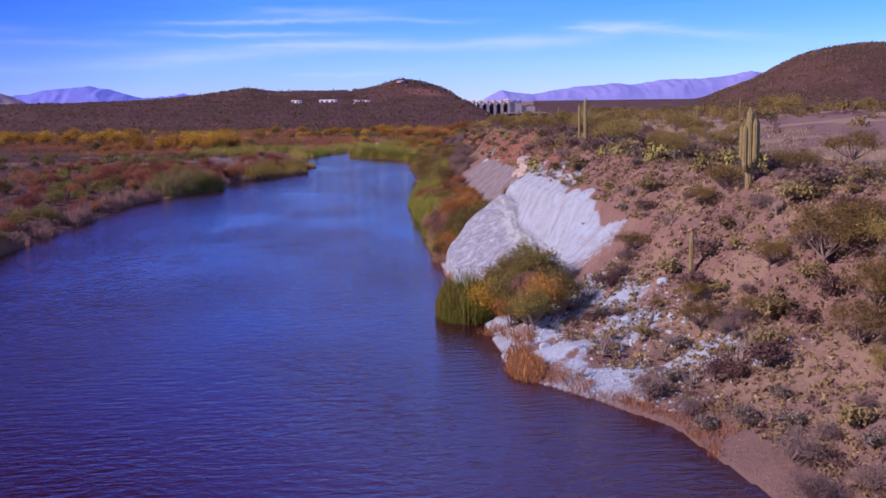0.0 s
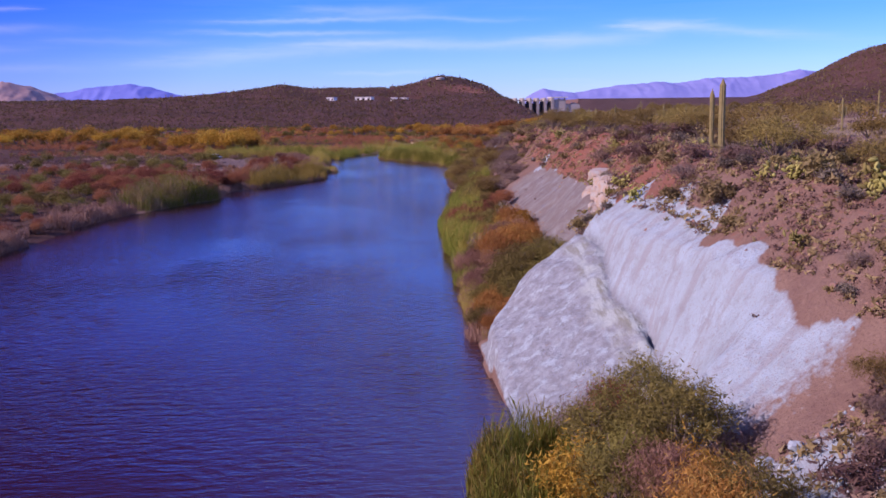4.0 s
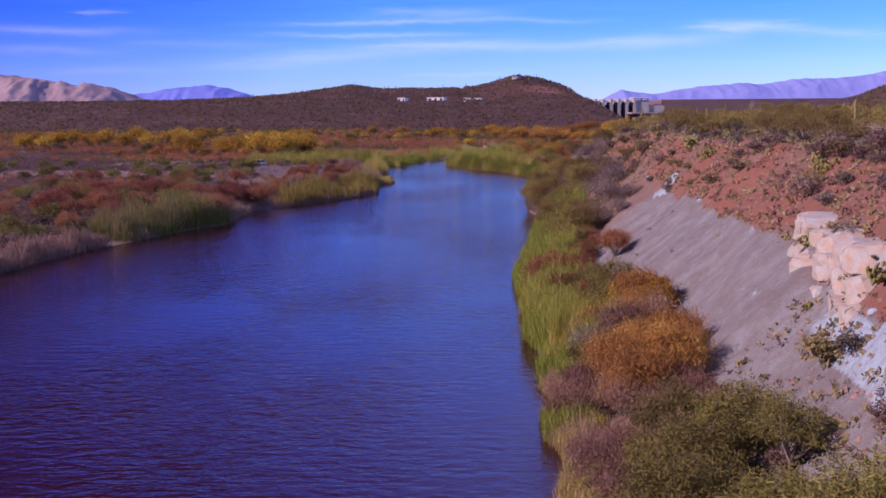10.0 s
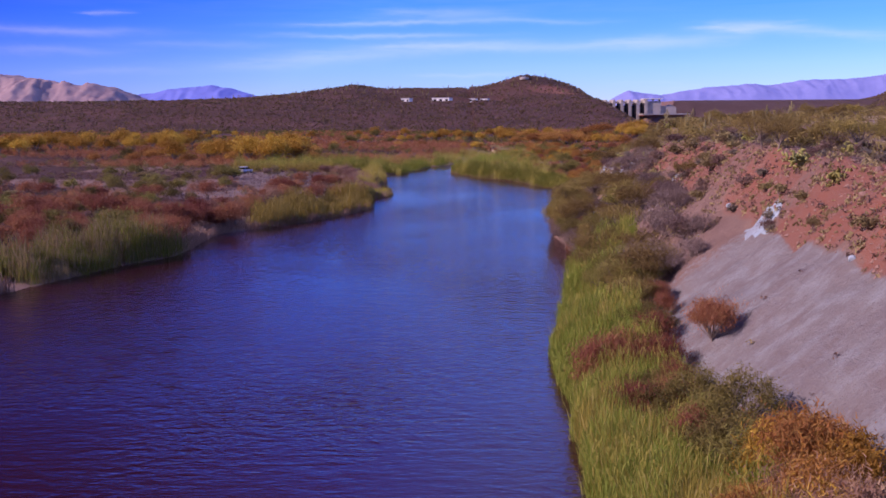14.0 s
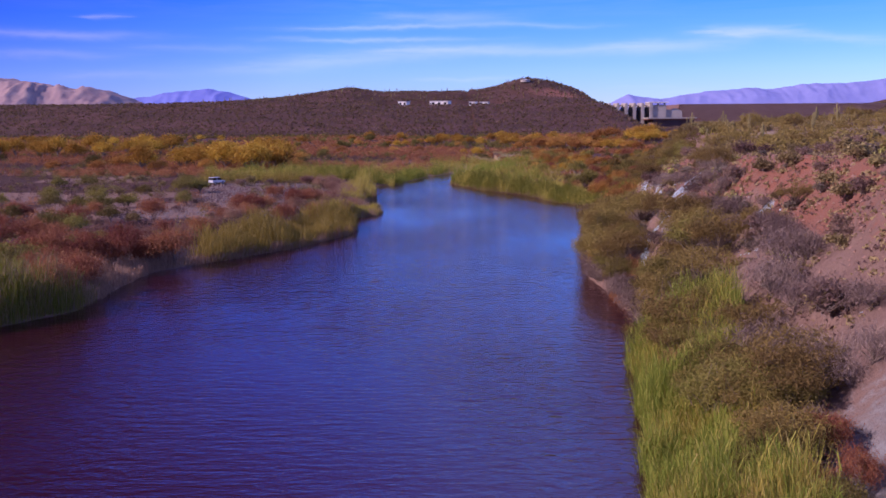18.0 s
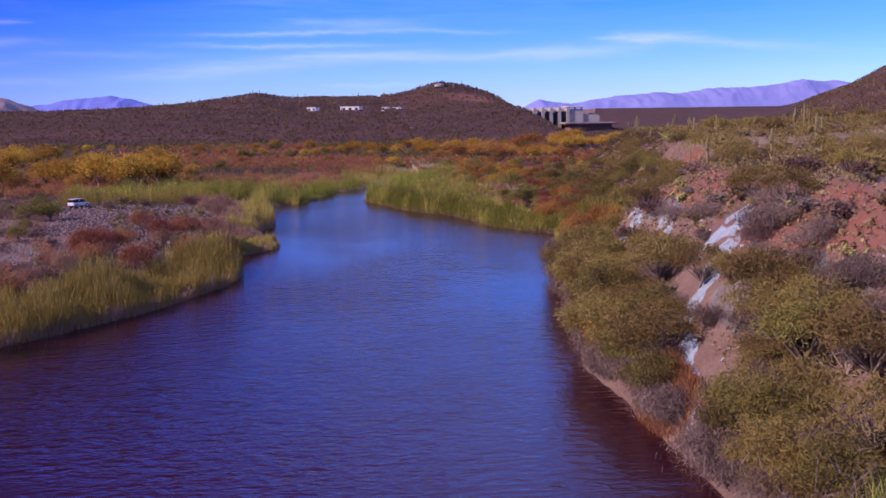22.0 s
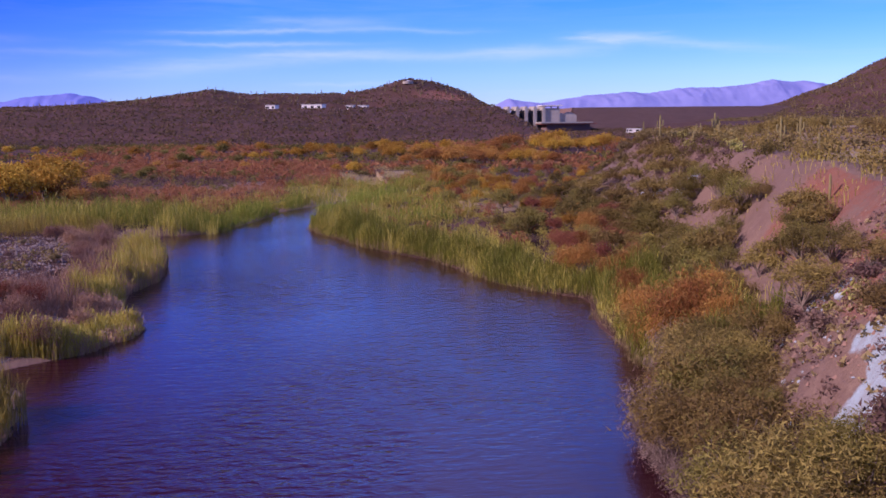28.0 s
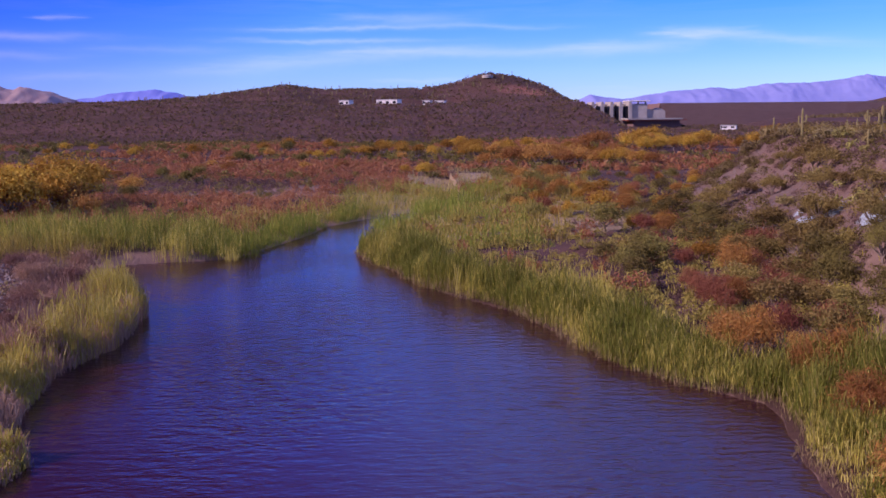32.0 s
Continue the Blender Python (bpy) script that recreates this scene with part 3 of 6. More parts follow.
def bench_edge(x):
    """How far north the bench reaches before it breaks off."""
    return np.interp(x, (12.4, 12.9, 14, 17.1, 21.6, 24), (111.5, 116.6, 119, 123.2, 121.3, 121)) + 1.2 * (fractal(x, 0 * x + 9, 2.5, 3, 80) - 0.5)


def cliff(x, y, base):
    """The white tuff cliff: a tilted bench with a broken edge, a steep wall and the long slope above."""
    xc = crease_x(y)
    grain = 0.7 * (fractal(x, y, 2.2, 4, 78) - 0.5) + 0.35 * (ridged(x + 0.4 * y, y, 1.1, 3, 81) - 0.6)

    def bench_at(u):
        return 9.5 + 0.617 * (u - 21.6) + 0.294 * (y - 121) - 1.5 * np.clip((y - 118.5) / 5, 0, 1) ** 2 * step(u, 21.5, 18) - 1.0 * step(u, 18, 14.5) * step(y, 113, 120)

    rills = 1.1 * (ridged(x * 0.16, y + 0.45 * x, 3.4, 3, 82) - 0.6)
    wall = bench_at(xc) + 2.3 * (x - xc) + 0.8 * grain
    upper = 12.0 + 0.62 * (x - 26.5) + 0.09 * (y - 109.5) + rills * step(x, 22, 24.5) + 0.4 * grain
    z = np.where(x < xc, bench_at(x) + 0.75 * grain, np.minimum(wall, upper))
    z = np.where(x < xc, z - 0.35 * np.exp(-((xc - x) / 0.35) ** 2), z)
    nose = 12.7 + 0.7 * (fractal(y, 0 * y, 3, 3, 83) - 0.5)
    z = z * step(x, nose, nose + 0.7)
    crack = np.exp(-((x - 22.0 - 0.12 * (y - 104.5) - 0.5 * (fractal(y, 0 * y + 2, 0.9, 3, 84) - 0.5)) / 0.22) ** 2) * step(y, 103.2, 103.8) * step(y, 106.4, 105.2)
    z = z - 0.8 * crack
    m = step(y, 93, 99) * step(bench_edge(x) + 0.5 - y, 0, 0.9) * step(x, 28.5, 25.5)
    spur = 0.9 * np.exp(-((x - 21.6 - 0.32 * (y - 121)) / 0.9) ** 2) * step(y, 119, 121.5) * step(y, 138, 126)
    return base * (1 - m) + np.maximum(z, 0.02) * m + spur * (1 - m)


def height(x, y):
    x, y = np.asarray(x, float), np.asarray(y, float)
    sr, sl = shore_right(y), shore_left(y)
    b = [np.interp(y, _bk[:, 0], _bk[:, k]) for k in range(1, 7)]
    plain_z = np.where(y > 620, far_land(x, y), 2.0)
    # right bank and bluff
    wob = 1.6 * (fractal(x * 0.6, y, 9, 3, 3) - 0.5) * step(y, 60, 110)
    xx = x + wob * step(x - sr, 1.0, 6.0)
    d1 = np.where(xx < b[0], b[1] * step((xx - sr) / np.maximum(b[0] - sr, 0.5), -0.10, 1.0) ** 0.8, 0)
    d2 = b[1] + (b[3] - b[1]) * np.clip((xx - b[0]) / (b[2] - b[0]), 0, 1)
    d3 = b[3] + (b[5] - b[3]) * np.clip((xx - b[2]) / (b[4] - b[2]), 0, 1) ** 0.85
    top = b[5] + 3.2 * step(xx - b[4], 0, 75) + 1.2 * (fractal(x, y, 60, 3, 8) - 0.5)
    right = np.where(xx < b[0], d1, np.where(xx < b[2], d2, np.where(xx < b[4], d3, top)))
    onface = step(x - sr, 2.0, 6.0) * step(b[4] + 6 - x, 0, 6)
    gull = ridged(x * 0.35, y, 7.5, 4, 21) - 0.6
    right = right + onface * (1.5 * gull + 0.8 * (fractal(x, y, 2.4, 3, 31) - 0.5))
    right = right + 0.5 * (fractal(x, y, 5, 3, 12) - 0.5) * step(x - sr, 1, 4)
    right = cliff(x, y, right)
    far_hill = np.where(y > 620, np.maximum(0, far_land(x, y) - 14), 0)
    right = right + far_hill
    # left floodplain
    u = sl - x
    left = 0.25 * step(u, -0.5, 1.5) + 1.3 * step(u, 1.5, 14) + 0.5 * (fractal(x, y, 18, 4, 40) - 0.5) * step(u, 2, 10) + 0.4 * step(u, 60, 160)
    left = np.where(y > 560, left + (plain_z - 2) * step(y, 560, 640), left)
    # the bed under the water
    w = np.minimum(x - sl, sr - x)
    bed = -0.1 - 2.2 * step(w, 0, 5)
    z = np.where(x >= sr, np.maximum(right, 0.05), np.where(x <= sl, left, bed))
    return np.where((y > 520) & (x < b[0]), np.where(x > sl, 1.9 + 0.4 * (fractal(x, y, 18, 4, 40) - 0.5) + (plain_z - 2) * step(y, 560, 640), z), z)


def axis(pieces):
    out = []
    for a, b, s in pieces:
        out += list(np.arange(a, b, s))
    return np.array(out + [pieces[-1][1]])


gx = axis(((-4800, -1200, 300), (-1200, -400, 20), (-400, -70, 5), (-70, 6, 1.6), (6, 11.5, 0.47), (11.5, 29, 0.26), (29, 46, 0.47), (46, 110, 1.6), (110, 400, 7), (400, 1000, 14), (1000, 4800, 300)))
gy = axis(((-900, -60, 60), (-60, 30, 4), (30, 92, 0.58), (92, 128, 0.30), (128, 340, 0.9), (340, 520, 1.6), (520, 880, 6), (880, 1420, 9), (1420, 1700, 40), (1700, 4900, 400)))
GX, GY = np.meshgrid(gx, gy)
GZ = height(GX, GY)
nx, ny = len(gx), len(gy)
idx = np.arange(nx * ny).reshape(ny, nx)
quads = np.stack([idx[:-1, :-1], idx[:-1, 1:], idx[1:, 1:], idx[1:, :-1]], -1).reshape(-1, 4)
ground_mesh = mesh_of("ground", np.stack([GX, GY, GZ], -1).reshape(-1, 3), quads, True)

# which soil lies where: white tuff, red clay and straw-coloured grass
_b = [np.interp(GY, _bk[:, 0], _bk[:, k]) for k in range(1, 7)]
_sr_g = shore_right(GY)
onbank = (GX > _sr_g)
n_soil = fractal(GX, GY, 7, 4, 51)
frac = np.where(GX < _b[0], 0.33 * (GX - _sr_g) / (_b[0] - _sr_g), np.where(GX < _b[2], 0.33 + 0.33 * (GX - _b[0]) / (_b[2] - _b[0]), 0.66 + 0.34 * (GX - _b[2]) / (_b[4] - _b[2])))
tongue = 24.2 + 5.0 * (fractal(0.25 * GX, GY + 0.45 * GX, 3.4, 3, 86) - 0.25) + 1.5 * step(GY, 100, 108) * step(GY, 118, 110)
white = step(GY, 83, 93) * step(GY, 124, 121) * step(GX, tongue + 0.6, tongue - 0.6)
white = np.maximum(white, step(np.abs(GX - 21.6 - 0.32 * (GY - 121)), 1.5, 0.8) * step(GY, 118, 120) * step(GY, 140, 135))
bench = step(GY, 93, 97) * step(GY, 126, 124.5) * step(GX, crease_x(GY) + 0.15, crease_x(GY) - 0.15)
strata = bench * step(crease_x(GY) - GX, 0.1, 0.5) * step(crease_x(GY) - GX, 2.6, 1.5)
white = np.maximum(white, step(GY, 52, 66) * step(GY, 100, 92) * step(frac, 0.70, 0.45) * (0.62 + 0.18 * step(GY, 60, 74)) * step(fractal(GX * 0.7, GY, 4.0, 4, 56), 0.34, 0.50))
white = np.maximum(white, step(GY, 120, 124) * step(GY, 150, 142) * step(frac, 0.68, 0.63) * step(frac, 0.54, 0.58))
clay = step(GY, 124, 132) * step(GY, 222, 205) * step(frac, 0.70, 0.63) * step(frac, 0.28, 0.38) * onbank
spots = sum(hump(GX, GY, cx, cy, rx, ry, 1.0) for cx, cy, rx, ry in ((35.2, 309.6, 1.2, 2.0), (33.6, 307.4, 1.6, 1.3), (35.7, 300.3, 1.3, 1.8), (34.3, 297.0, 1.6, 1.0), (35.8, 291, 1.2, 1.8), (35.4, 256, 1.2, 1.6),
                                                                    (42.4, 328, 1.4, 2.0), (63.2, 428, 1.8, 3.0), (62.4, 418, 2.0, 4.0), (61.3, 404, 1.8, 4.0), (60.8, 420, 1.4, 2.5), (33.4, 212, 1.2, 2.0)))
# a narrow white gully that runs down to the water
gully_y = np.array((258, 263, 266.7, 271, 276.4, 280, 283.5))
gully = np.abs(GX - np.interp(GY, gully_y, (25.3, 26.0, 26.9, 28.1, 31.2, 33.5, 35.5)) - 3.0 * (fractal(GX, GY, 2.6, 3, 57) - 0.5)) / np.interp(GY, gully_y, (0.6, 0.6, 0.5, 0.8, 1.5, 1.4, 0.5))
spots = np.maximum(spots, (gully < 1.6) * (1 - 0.5 * gully) * (0.35 + 1.1 * fractal(GX, GY, 1.5, 3, 59)) * step(GY, 257.5, 259) * step(GY, 284, 282))
white = np.maximum(white, step(spots + 1.5 * (fractal(GX, GY, 1.9, 4, 54) - 0.5), 0.44, 0.66))
greyclay = hump(GX, GY, 31.5, 268, 2.4, 5.5, 1.0) + hump(GX, GY, 33, 262, 2.5, 4, 0.8) + hump(GX, GY, 36, 305, 3, 6, 0.7) + step(GY, 485, 500) * step(GY, 570, 545) * step(frac, 0.30, 0.40) * step(frac, 1.1, 0.9) + step(GY, 395, 410) * step(GY, 500, 480) * step(frac, 0.3, 0.5) * step(frac, 0.9, 0.7)
clay = np.maximum(clay, onbank * np.where(GY > 385, 0.40, 1.0) * step(greyclay + 0.9 * (fractal(GX, GY, 4, 4, 58) - 0.5), 0.38, 0.7))
white = white * onbank * (GX < 120)
redm = step(frac, 0.60, 0.72) * step(frac, 1.12, 1.0) * onbank * (0.42 + 0.58 * step(GY, 100, 138)) * step(GY, 60, 90) * step(GY, 385, 342) * (0.45 + 0.5 * step(n_soil, 0.35, 0.6))
redm = np.maximum(redm, 0.8 * hump(GX, GY, 120, 1190, 40, 30, 1.0))
straw = onbank * step(frac, 1.0, 1.15) * (GX < 200) * step(fractal(GX, GY, 16, 3, 60), 0.42, 0.6) * 0.8
straw = np.maximum(straw, onbank * step(GY, 110, 95) * step(frac, 0.2, 0.4) * step(fractal(GX, GY, 5, 4, 61), 0.46, 0.62) * 0.5)
straw = np.maximum(straw, step(GX, -4, 6) * step(GX, 75, 40) * step(GY, 440, 470) * step(GY, 640, 600) * 0.8)
col = np.stack([white, redm, straw, np.ones_like(white)], -1).astype(np.float32).reshape(-1, 4)
scrub = np.maximum((GX < shore_left(GY) - np.where(GY < 235, -1.0, 10)) * np.maximum(step(GY, 345, 330), step(fractal(GX, GY, 30, 3, 66), 0.30, 0.5)), np.maximum(step(GY, 540, 600), step(GX, 60, 120) * step(frac, 1.5, 2.5)))
scrub = np.maximum(scrub, onbank * step(GY, 335, 360) * step(frac, 0.36, 0.30))
scrub = np.maximum(scrub, 0.47 * onbank * step(GY, 385, 410) * step(GY, 640, 600) * step(frac, 1.4, 1.1))
col2 = np.stack([clay, scrub, bench, strata], -1).astype(np.float32).reshape(-1, 4)
att2 = ground_mesh.attributes.new("zone_b", "FLOAT_COLOR", "POINT")
att2.data.foreach_set("color", col2.ravel())
att = ground_mesh.attributes.new("zone", "FLOAT_COLOR", "POINT")
att.data.foreach_set("color", col.ravel())
ground = tagged(part("ground", ground_mesh, GROUND), "dry desert ground of red soil, white tuff and gravel", "ground", kind="structure")

water_mesh = mesh_of("water", [(-70, -300, 0), (60, -300, 0), (60, 540, 0), (-70, 540, 0)], [(0, 1, 2, 3)])
tagged(part("water", water_mesh, WATER), "wide calm river with small ripples reflecting blue sky", "water", kind="structure")


def ground_z(x, y):
    return float(height(np.array([x]), np.array([y]))[0])


# ---- far mountains ----
def mountain_range(name, label, mat, peaks, y0, depth, seed, rough):
    """Ridges along a line at y0: peaks are (east, height, half width)."""
    px, ph = np.array([p[0] for p in peaks], float), np.array([p[1] for p in peaks], float)
    xs = np.arange(px.min(), px.max(), 8.0)
    ys = np.linspace(-1, 0.5, 56)
    X, T = np.meshgrid(xs, ys)
    Y = y0 + T * depth
    warp = 90 * (fractal(X, Y, 260, 3, seed + 7) - 0.5)
    crest = np.interp(X, px, ph) * (0.90 + 0.16 * ridged(X, 0 * X + seed, 120, 5, seed))
    spurs = ridged(X + warp, Y * 0.7 + warp, 190, 6, seed) - 0.55
    Z = crest * (1 - np.abs(T) ** 1.25) * (1 + rough * 3.0 * np.minimum(np.abs(T) * 2.2, 1) * (1 - np.abs(T)) * spurs) + 10
    k = np.arange(X.size).reshape(X.shape)
    q = np.stack([k[:-1, :-1], k[:-1, 1:], k[1:, 1:], k[1:, :-1]], -1).reshape(-1, 4)
    ob = part(name, mesh_of(name, np.stack([X, Y, Z], -1).reshape(-1, 3), q, True), mat)
    return tagged(ob, label, "mountain", kind="structure")


mountain_range("mountain_range_tan", "bare tan mountain range with shaded folds", MOUNT_TAN,
               ((-3300, 120), (-2500, 230), (-2100, 225), (-1940, 214), (-1820, 172), (-1600, 135), (-1440, 133), (-1340, 95), (-1200, 30)), 4300, 420, 71, 0.75)
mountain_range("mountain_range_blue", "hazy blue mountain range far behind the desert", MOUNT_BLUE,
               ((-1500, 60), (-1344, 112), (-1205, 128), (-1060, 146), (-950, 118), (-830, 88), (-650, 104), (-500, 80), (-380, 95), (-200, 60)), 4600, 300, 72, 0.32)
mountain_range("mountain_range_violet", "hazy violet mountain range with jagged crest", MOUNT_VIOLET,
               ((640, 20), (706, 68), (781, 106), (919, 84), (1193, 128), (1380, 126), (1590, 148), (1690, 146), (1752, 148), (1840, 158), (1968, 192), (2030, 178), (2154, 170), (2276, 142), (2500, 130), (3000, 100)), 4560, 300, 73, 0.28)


# ---- the dam, its spillway and the buildings ----
def build_dam():
    dam = tagged(empty("dam"), "long earth dam with dark riprap face and flat crest", "dam")
    part("embankment", prism(((270, 2), (640, 2), (640, 32), (276, 32.5)), 1352, 1450), RIPRAP, dam)
    bm = bmesh.new()
    v = [bm.verts.new(p) for p in ((276, 1350, 32.3), (640, 1350, 31.8), (640, 1235, 2), (262, 1262, 2))]
    bm.faces.new(v)
    bmesh.ops.solidify(bm, geom=bm.faces[:], thickness=3.0)
    bmesh.ops.recalc_face_normals(bm, faces=bm.faces[:])
    part("upstream_face", bm, RIPRAP, dam)
    part("crest_road", box(276, 1352, 32.4, 640, 1362, 33.0), plain("crest_gravel", (0.24, 0.19, 0.18), 0.95, scale=0.2), dam)
    sp = tagged(empty("spillway"), "grey concrete spillway with piers and dark radial gates", "spillway")
    for i in range(6):
        x = 182 + i * 9.0
        part("pier", prism(((x - 1.6, 8), (x + 1.6, 8), (x + 1.6, 30), (x + 0.9, 33.5), (x - 0.9, 33.5), (x - 1.6, 30)), 1270, 1300), CONCRETE, sp)
        if i < 5:
            part("gate", prism(((x + 1.7, 8), (x + 7.3, 8), (x + 7.3, 27), (x + 1.7, 27)), 1288, 1291), DARKSTEEL, sp, "dark steel radial gate")
            part("hoist_beam", box(x + 1.7, 1284, 30.2, x + 7.3, 1292, 31.6), CONCRETE, sp)
    part("gate_house", box(227, 1272, 10, 244, 1296, 31.5, 0.3), CONCRETE, sp)
    part("gate_house_roof", box(225, 1270, 33.6, 246, 1298, 34.6, 0.15), WHITEPAINT, sp)
    for x in (228, 235, 242):
        part("roof_post", box(x, 1274, 31.5, x + 1.2, 1276, 33.6), CONCRETE, sp)
    part("wing_wall", prism(((244, 8), (262, 8), (262, 24.5), (256, 27.5), (252, 25.8), (244, 26.5)), 1274, 1292), CONCRETE, sp)
    part("apron_slab", box(218, 1240, 16.2, 270, 1272, 17.6, 0.1), CONCRETE, sp)
    part("apron_edge", box(219, 1240.5, 15.2, 274, 1271, 16.2), REDSTEEL, sp, "rust red steel edge under the slab")
    part("apron_base", box(224, 1244, 4, 268, 1270, 15.2), RIPRAP, sp, "brown stone footing under the slab")


build_dam()


def build_house(name, label, x0, x1, y, depth, h, openings):
    z = ground_z((x0 + x1) / 2, y) + (0.7 if y > 1000 else -0.6)
    ob = tagged(empty(name, pose(x0, y, z, 0, 0, -24)), label, "building")
    w = x1 - x0
    part("plinth", box(-0.3, -0.3, -2.5, w + 0.3, depth + 0.3, -0.004), CONCRETE, ob)
    part("wall", box(0, 0, 0, w, depth, h), WHITEPAINT, ob)
    part("roof", box(-0.5, -0.6, h + 0.004, w + 0.5, depth + 0.6, h + 0.35, 0.08), ROOF, ob)
    for i in range(openings):
        a = w * (i + 0.35) / openings
        win = part("window", box(a, -0.06, h * 0.35, a + w * 0.45 / openings, 0.1, h * 0.75), DARKGLASS, ob)
        part("sill", box(a - 0.1, -0.16, h * 0.30, a + w * 0.45 / openings + 0.1, -0.062, h * 0.345), WHITEPAINT, win)
    part("door", box(w * 0.03, -0.05, 0.6, w * 0.03 + 1.1, 0.1, 2.9), DARKGLASS, ob, "dark door")
    return ob


build_house("house", "low white house on the far desert slope", -44, -35, 1150, 8, 4.4, 2)
build_house("house", "long white flat-roofed house on the far slope", -13, 6, 1150, 9, 4.6, 3)
build_house("trailer", "small white trailer beside the far houses", 25.5, 32, 1150, 5, 3.4, 2)
build_house("trailer", "small white trailer beside the far houses", 36, 44, 1150, 5, 3.2, 2)
build_house("shed", "small pale metal-roofed shed on the far desert flat", 262, 274, 1100, 8, 3.2, 2)
tank_z = ground_z(88, 1228)
tank = tagged(empty("water_tank", pose(86, 1228, tank_z - 0.5)), "low white water tank on the hilltop", "tank")
bm = bmesh.new()
bmesh.ops.create_cone(bm, cap_ends=True, segments=28, radius1=5, radius2=5, depth=2.4, matrix=Matrix.Translation((0, 0, 1.2)))
part("shell", bm, CONCRETE, tank)
bm = bmesh.new()
bmesh.ops.create_cone(bm, cap_ends=True, segments=28, radius1=5.1, radius2=0.6, depth=0.7, matrix=Matrix.Translation((0, 0, 2.76)))
part("lid", bm, ROOF, tank)
mast = tagged(empty("radio_mast", pose(-16, 1151, ground_z(-16, 1151))), "thin grey radio mast beside the houses", "mast")
part("pole", box(-0.2, -0.2, -0.5, 0.2, 0.2, 11), DARKSTEEL, mast)
part("crossbar", box(-0.9, -0.1, 9.4, 0.9, 0.1, 9.7), DARKSTEEL, mast)


# ---- plants ----
def leaf_quads(rng, centres, size, upright=0.0, long=1.6):
    """Small pointed leaf clusters, one folded pair of triangles at each centre."""
    n = len(centres)
    d = rng.normal(size=(n, 3))
    d[:, 2] = d[:, 2] * (1 - upright) + upright * (1.2 + 0.4 * rng.random(n))
    d /= np.linalg.norm(d, axis=1, keepdims=True)
    e = np.cross(d, rng.normal(size=(n, 3)))
    e /= np.linalg.norm(e, axis=1, keepdims=True) + 1e-6
    s = size * (0.6 + 0.8 * rng.random((n, 1)))
    a, b = centres - d * s * long / 2, centres + d * s * long / 2
    v = np.stack([a - e * s * 0.45, a + e * s * 0.45, b], 1).reshape(-1, 3)
    return v, np.arange(3 * n).reshape(n, 3)


def crown_points(rng, n, rx, rz, z0, clumps, spread, low=0.0):
    """Leaf centres in uneven clumps over an open crown."""
    c = rng.normal(size=(clumps, 3))
    c /= np.linalg.norm(c, axis=1, keepdims=True)
    c[:, 2] = np.where(c[:, 2] < low, -c[:, 2] * 0.6, c[:, 2])
    c *= (0.55 + 0.5 * rng.random((clumps, 1)))
    c *= (rx, rx, rz)
    w = rng.random(clumps) + 0.3
    k = rng.choice(clumps, n, p=w / w.sum())
    p = c[k] + rng.normal(size=(n, 3)) * spread * (0.6 + 0.8 * rng.random(clumps))[k][:, None] * (1, 1, 0.75)
    p[:, 2] += z0
    p[:, 2] = np.maximum(p[:, 2], 0.05)
    return p, c + (0, 0, z0)


def limbs(rng, tips, base_r, z_fork, sides=5):
    """A tapered trunk that forks, with a bent limb out to each tip."""
    V, F = [], []

    def tube(pts, radii, root=None):
        o = len(V)
        if root is not None:
            pts, radii = pts[1:], radii[1:]
            for k in range(sides):
                j = (k + 1) % sides
                F.append((root + k, root + j, o + j, o + k))
        for p, r in zip(pts, radii):
            for k in range(sides):
                a = 2 * math.pi * k / sides
                V.append((p[0] + r * math.cos(a), p[1] + r * math.sin(a), p[2]))
        for i in range(len(pts) - 1):
            for k in range(sides):
                j = (k + 1) % sides
                F.append((o + i * sides + k, o + i * sides + j, o + (i + 1) * sides + j, o + (i + 1) * sides + k))

    fork = np.array((rng.normal() * 0.15, rng.normal() * 0.15, z_fork))
    tube([np.array((0, 0, -0.3)), fork * (0.5, 0.5, 0.5), fork], (base_r * 1.3, base_r, base_r * 0.85))
    for t in tips:
        mid = fork * 0.5 + t * 0.5 + rng.normal(size=3) * 0.12 * np.linalg.norm(t)* (1, 1, 0.4)
        tube([fork, mid, t], (base_r * 0.6, base_r * 0.38, base_r * 0.12), 2 * sides)
    return np.array(V), np.array(F)


def make_tree(name, label, category, seed, rx, rz, z0, leaves, size, mat, clumps, spread, trunk_r, fork, upright=0.0, long=1.6, bark=None, low=0.0, tips=14):
    """One plant with its trunk and crown, standing at the origin, to be copied."""
    rng = np.random.default_rng(seed)
    p, c = crown_points(rng, leaves, rx, rz, z0, clumps, spread, low)
    v, f = leaf_quads(rng, p, size, upright, long)
    tv, tf = limbs(rng, c[:tips], trunk_r, fork)
    ob = tagged(empty(name), label, category)
    part("trunk", mesh_of("trunk", tv, tf, True), bark or BARK, ob)
    part("crown", mesh_of("crown", v, f), mat, ob)
    return ob


STOCK = []


def stock(*a, **k):
    ob = make_tree(*a, **k)
    STOCK.append(ob)
    return ob


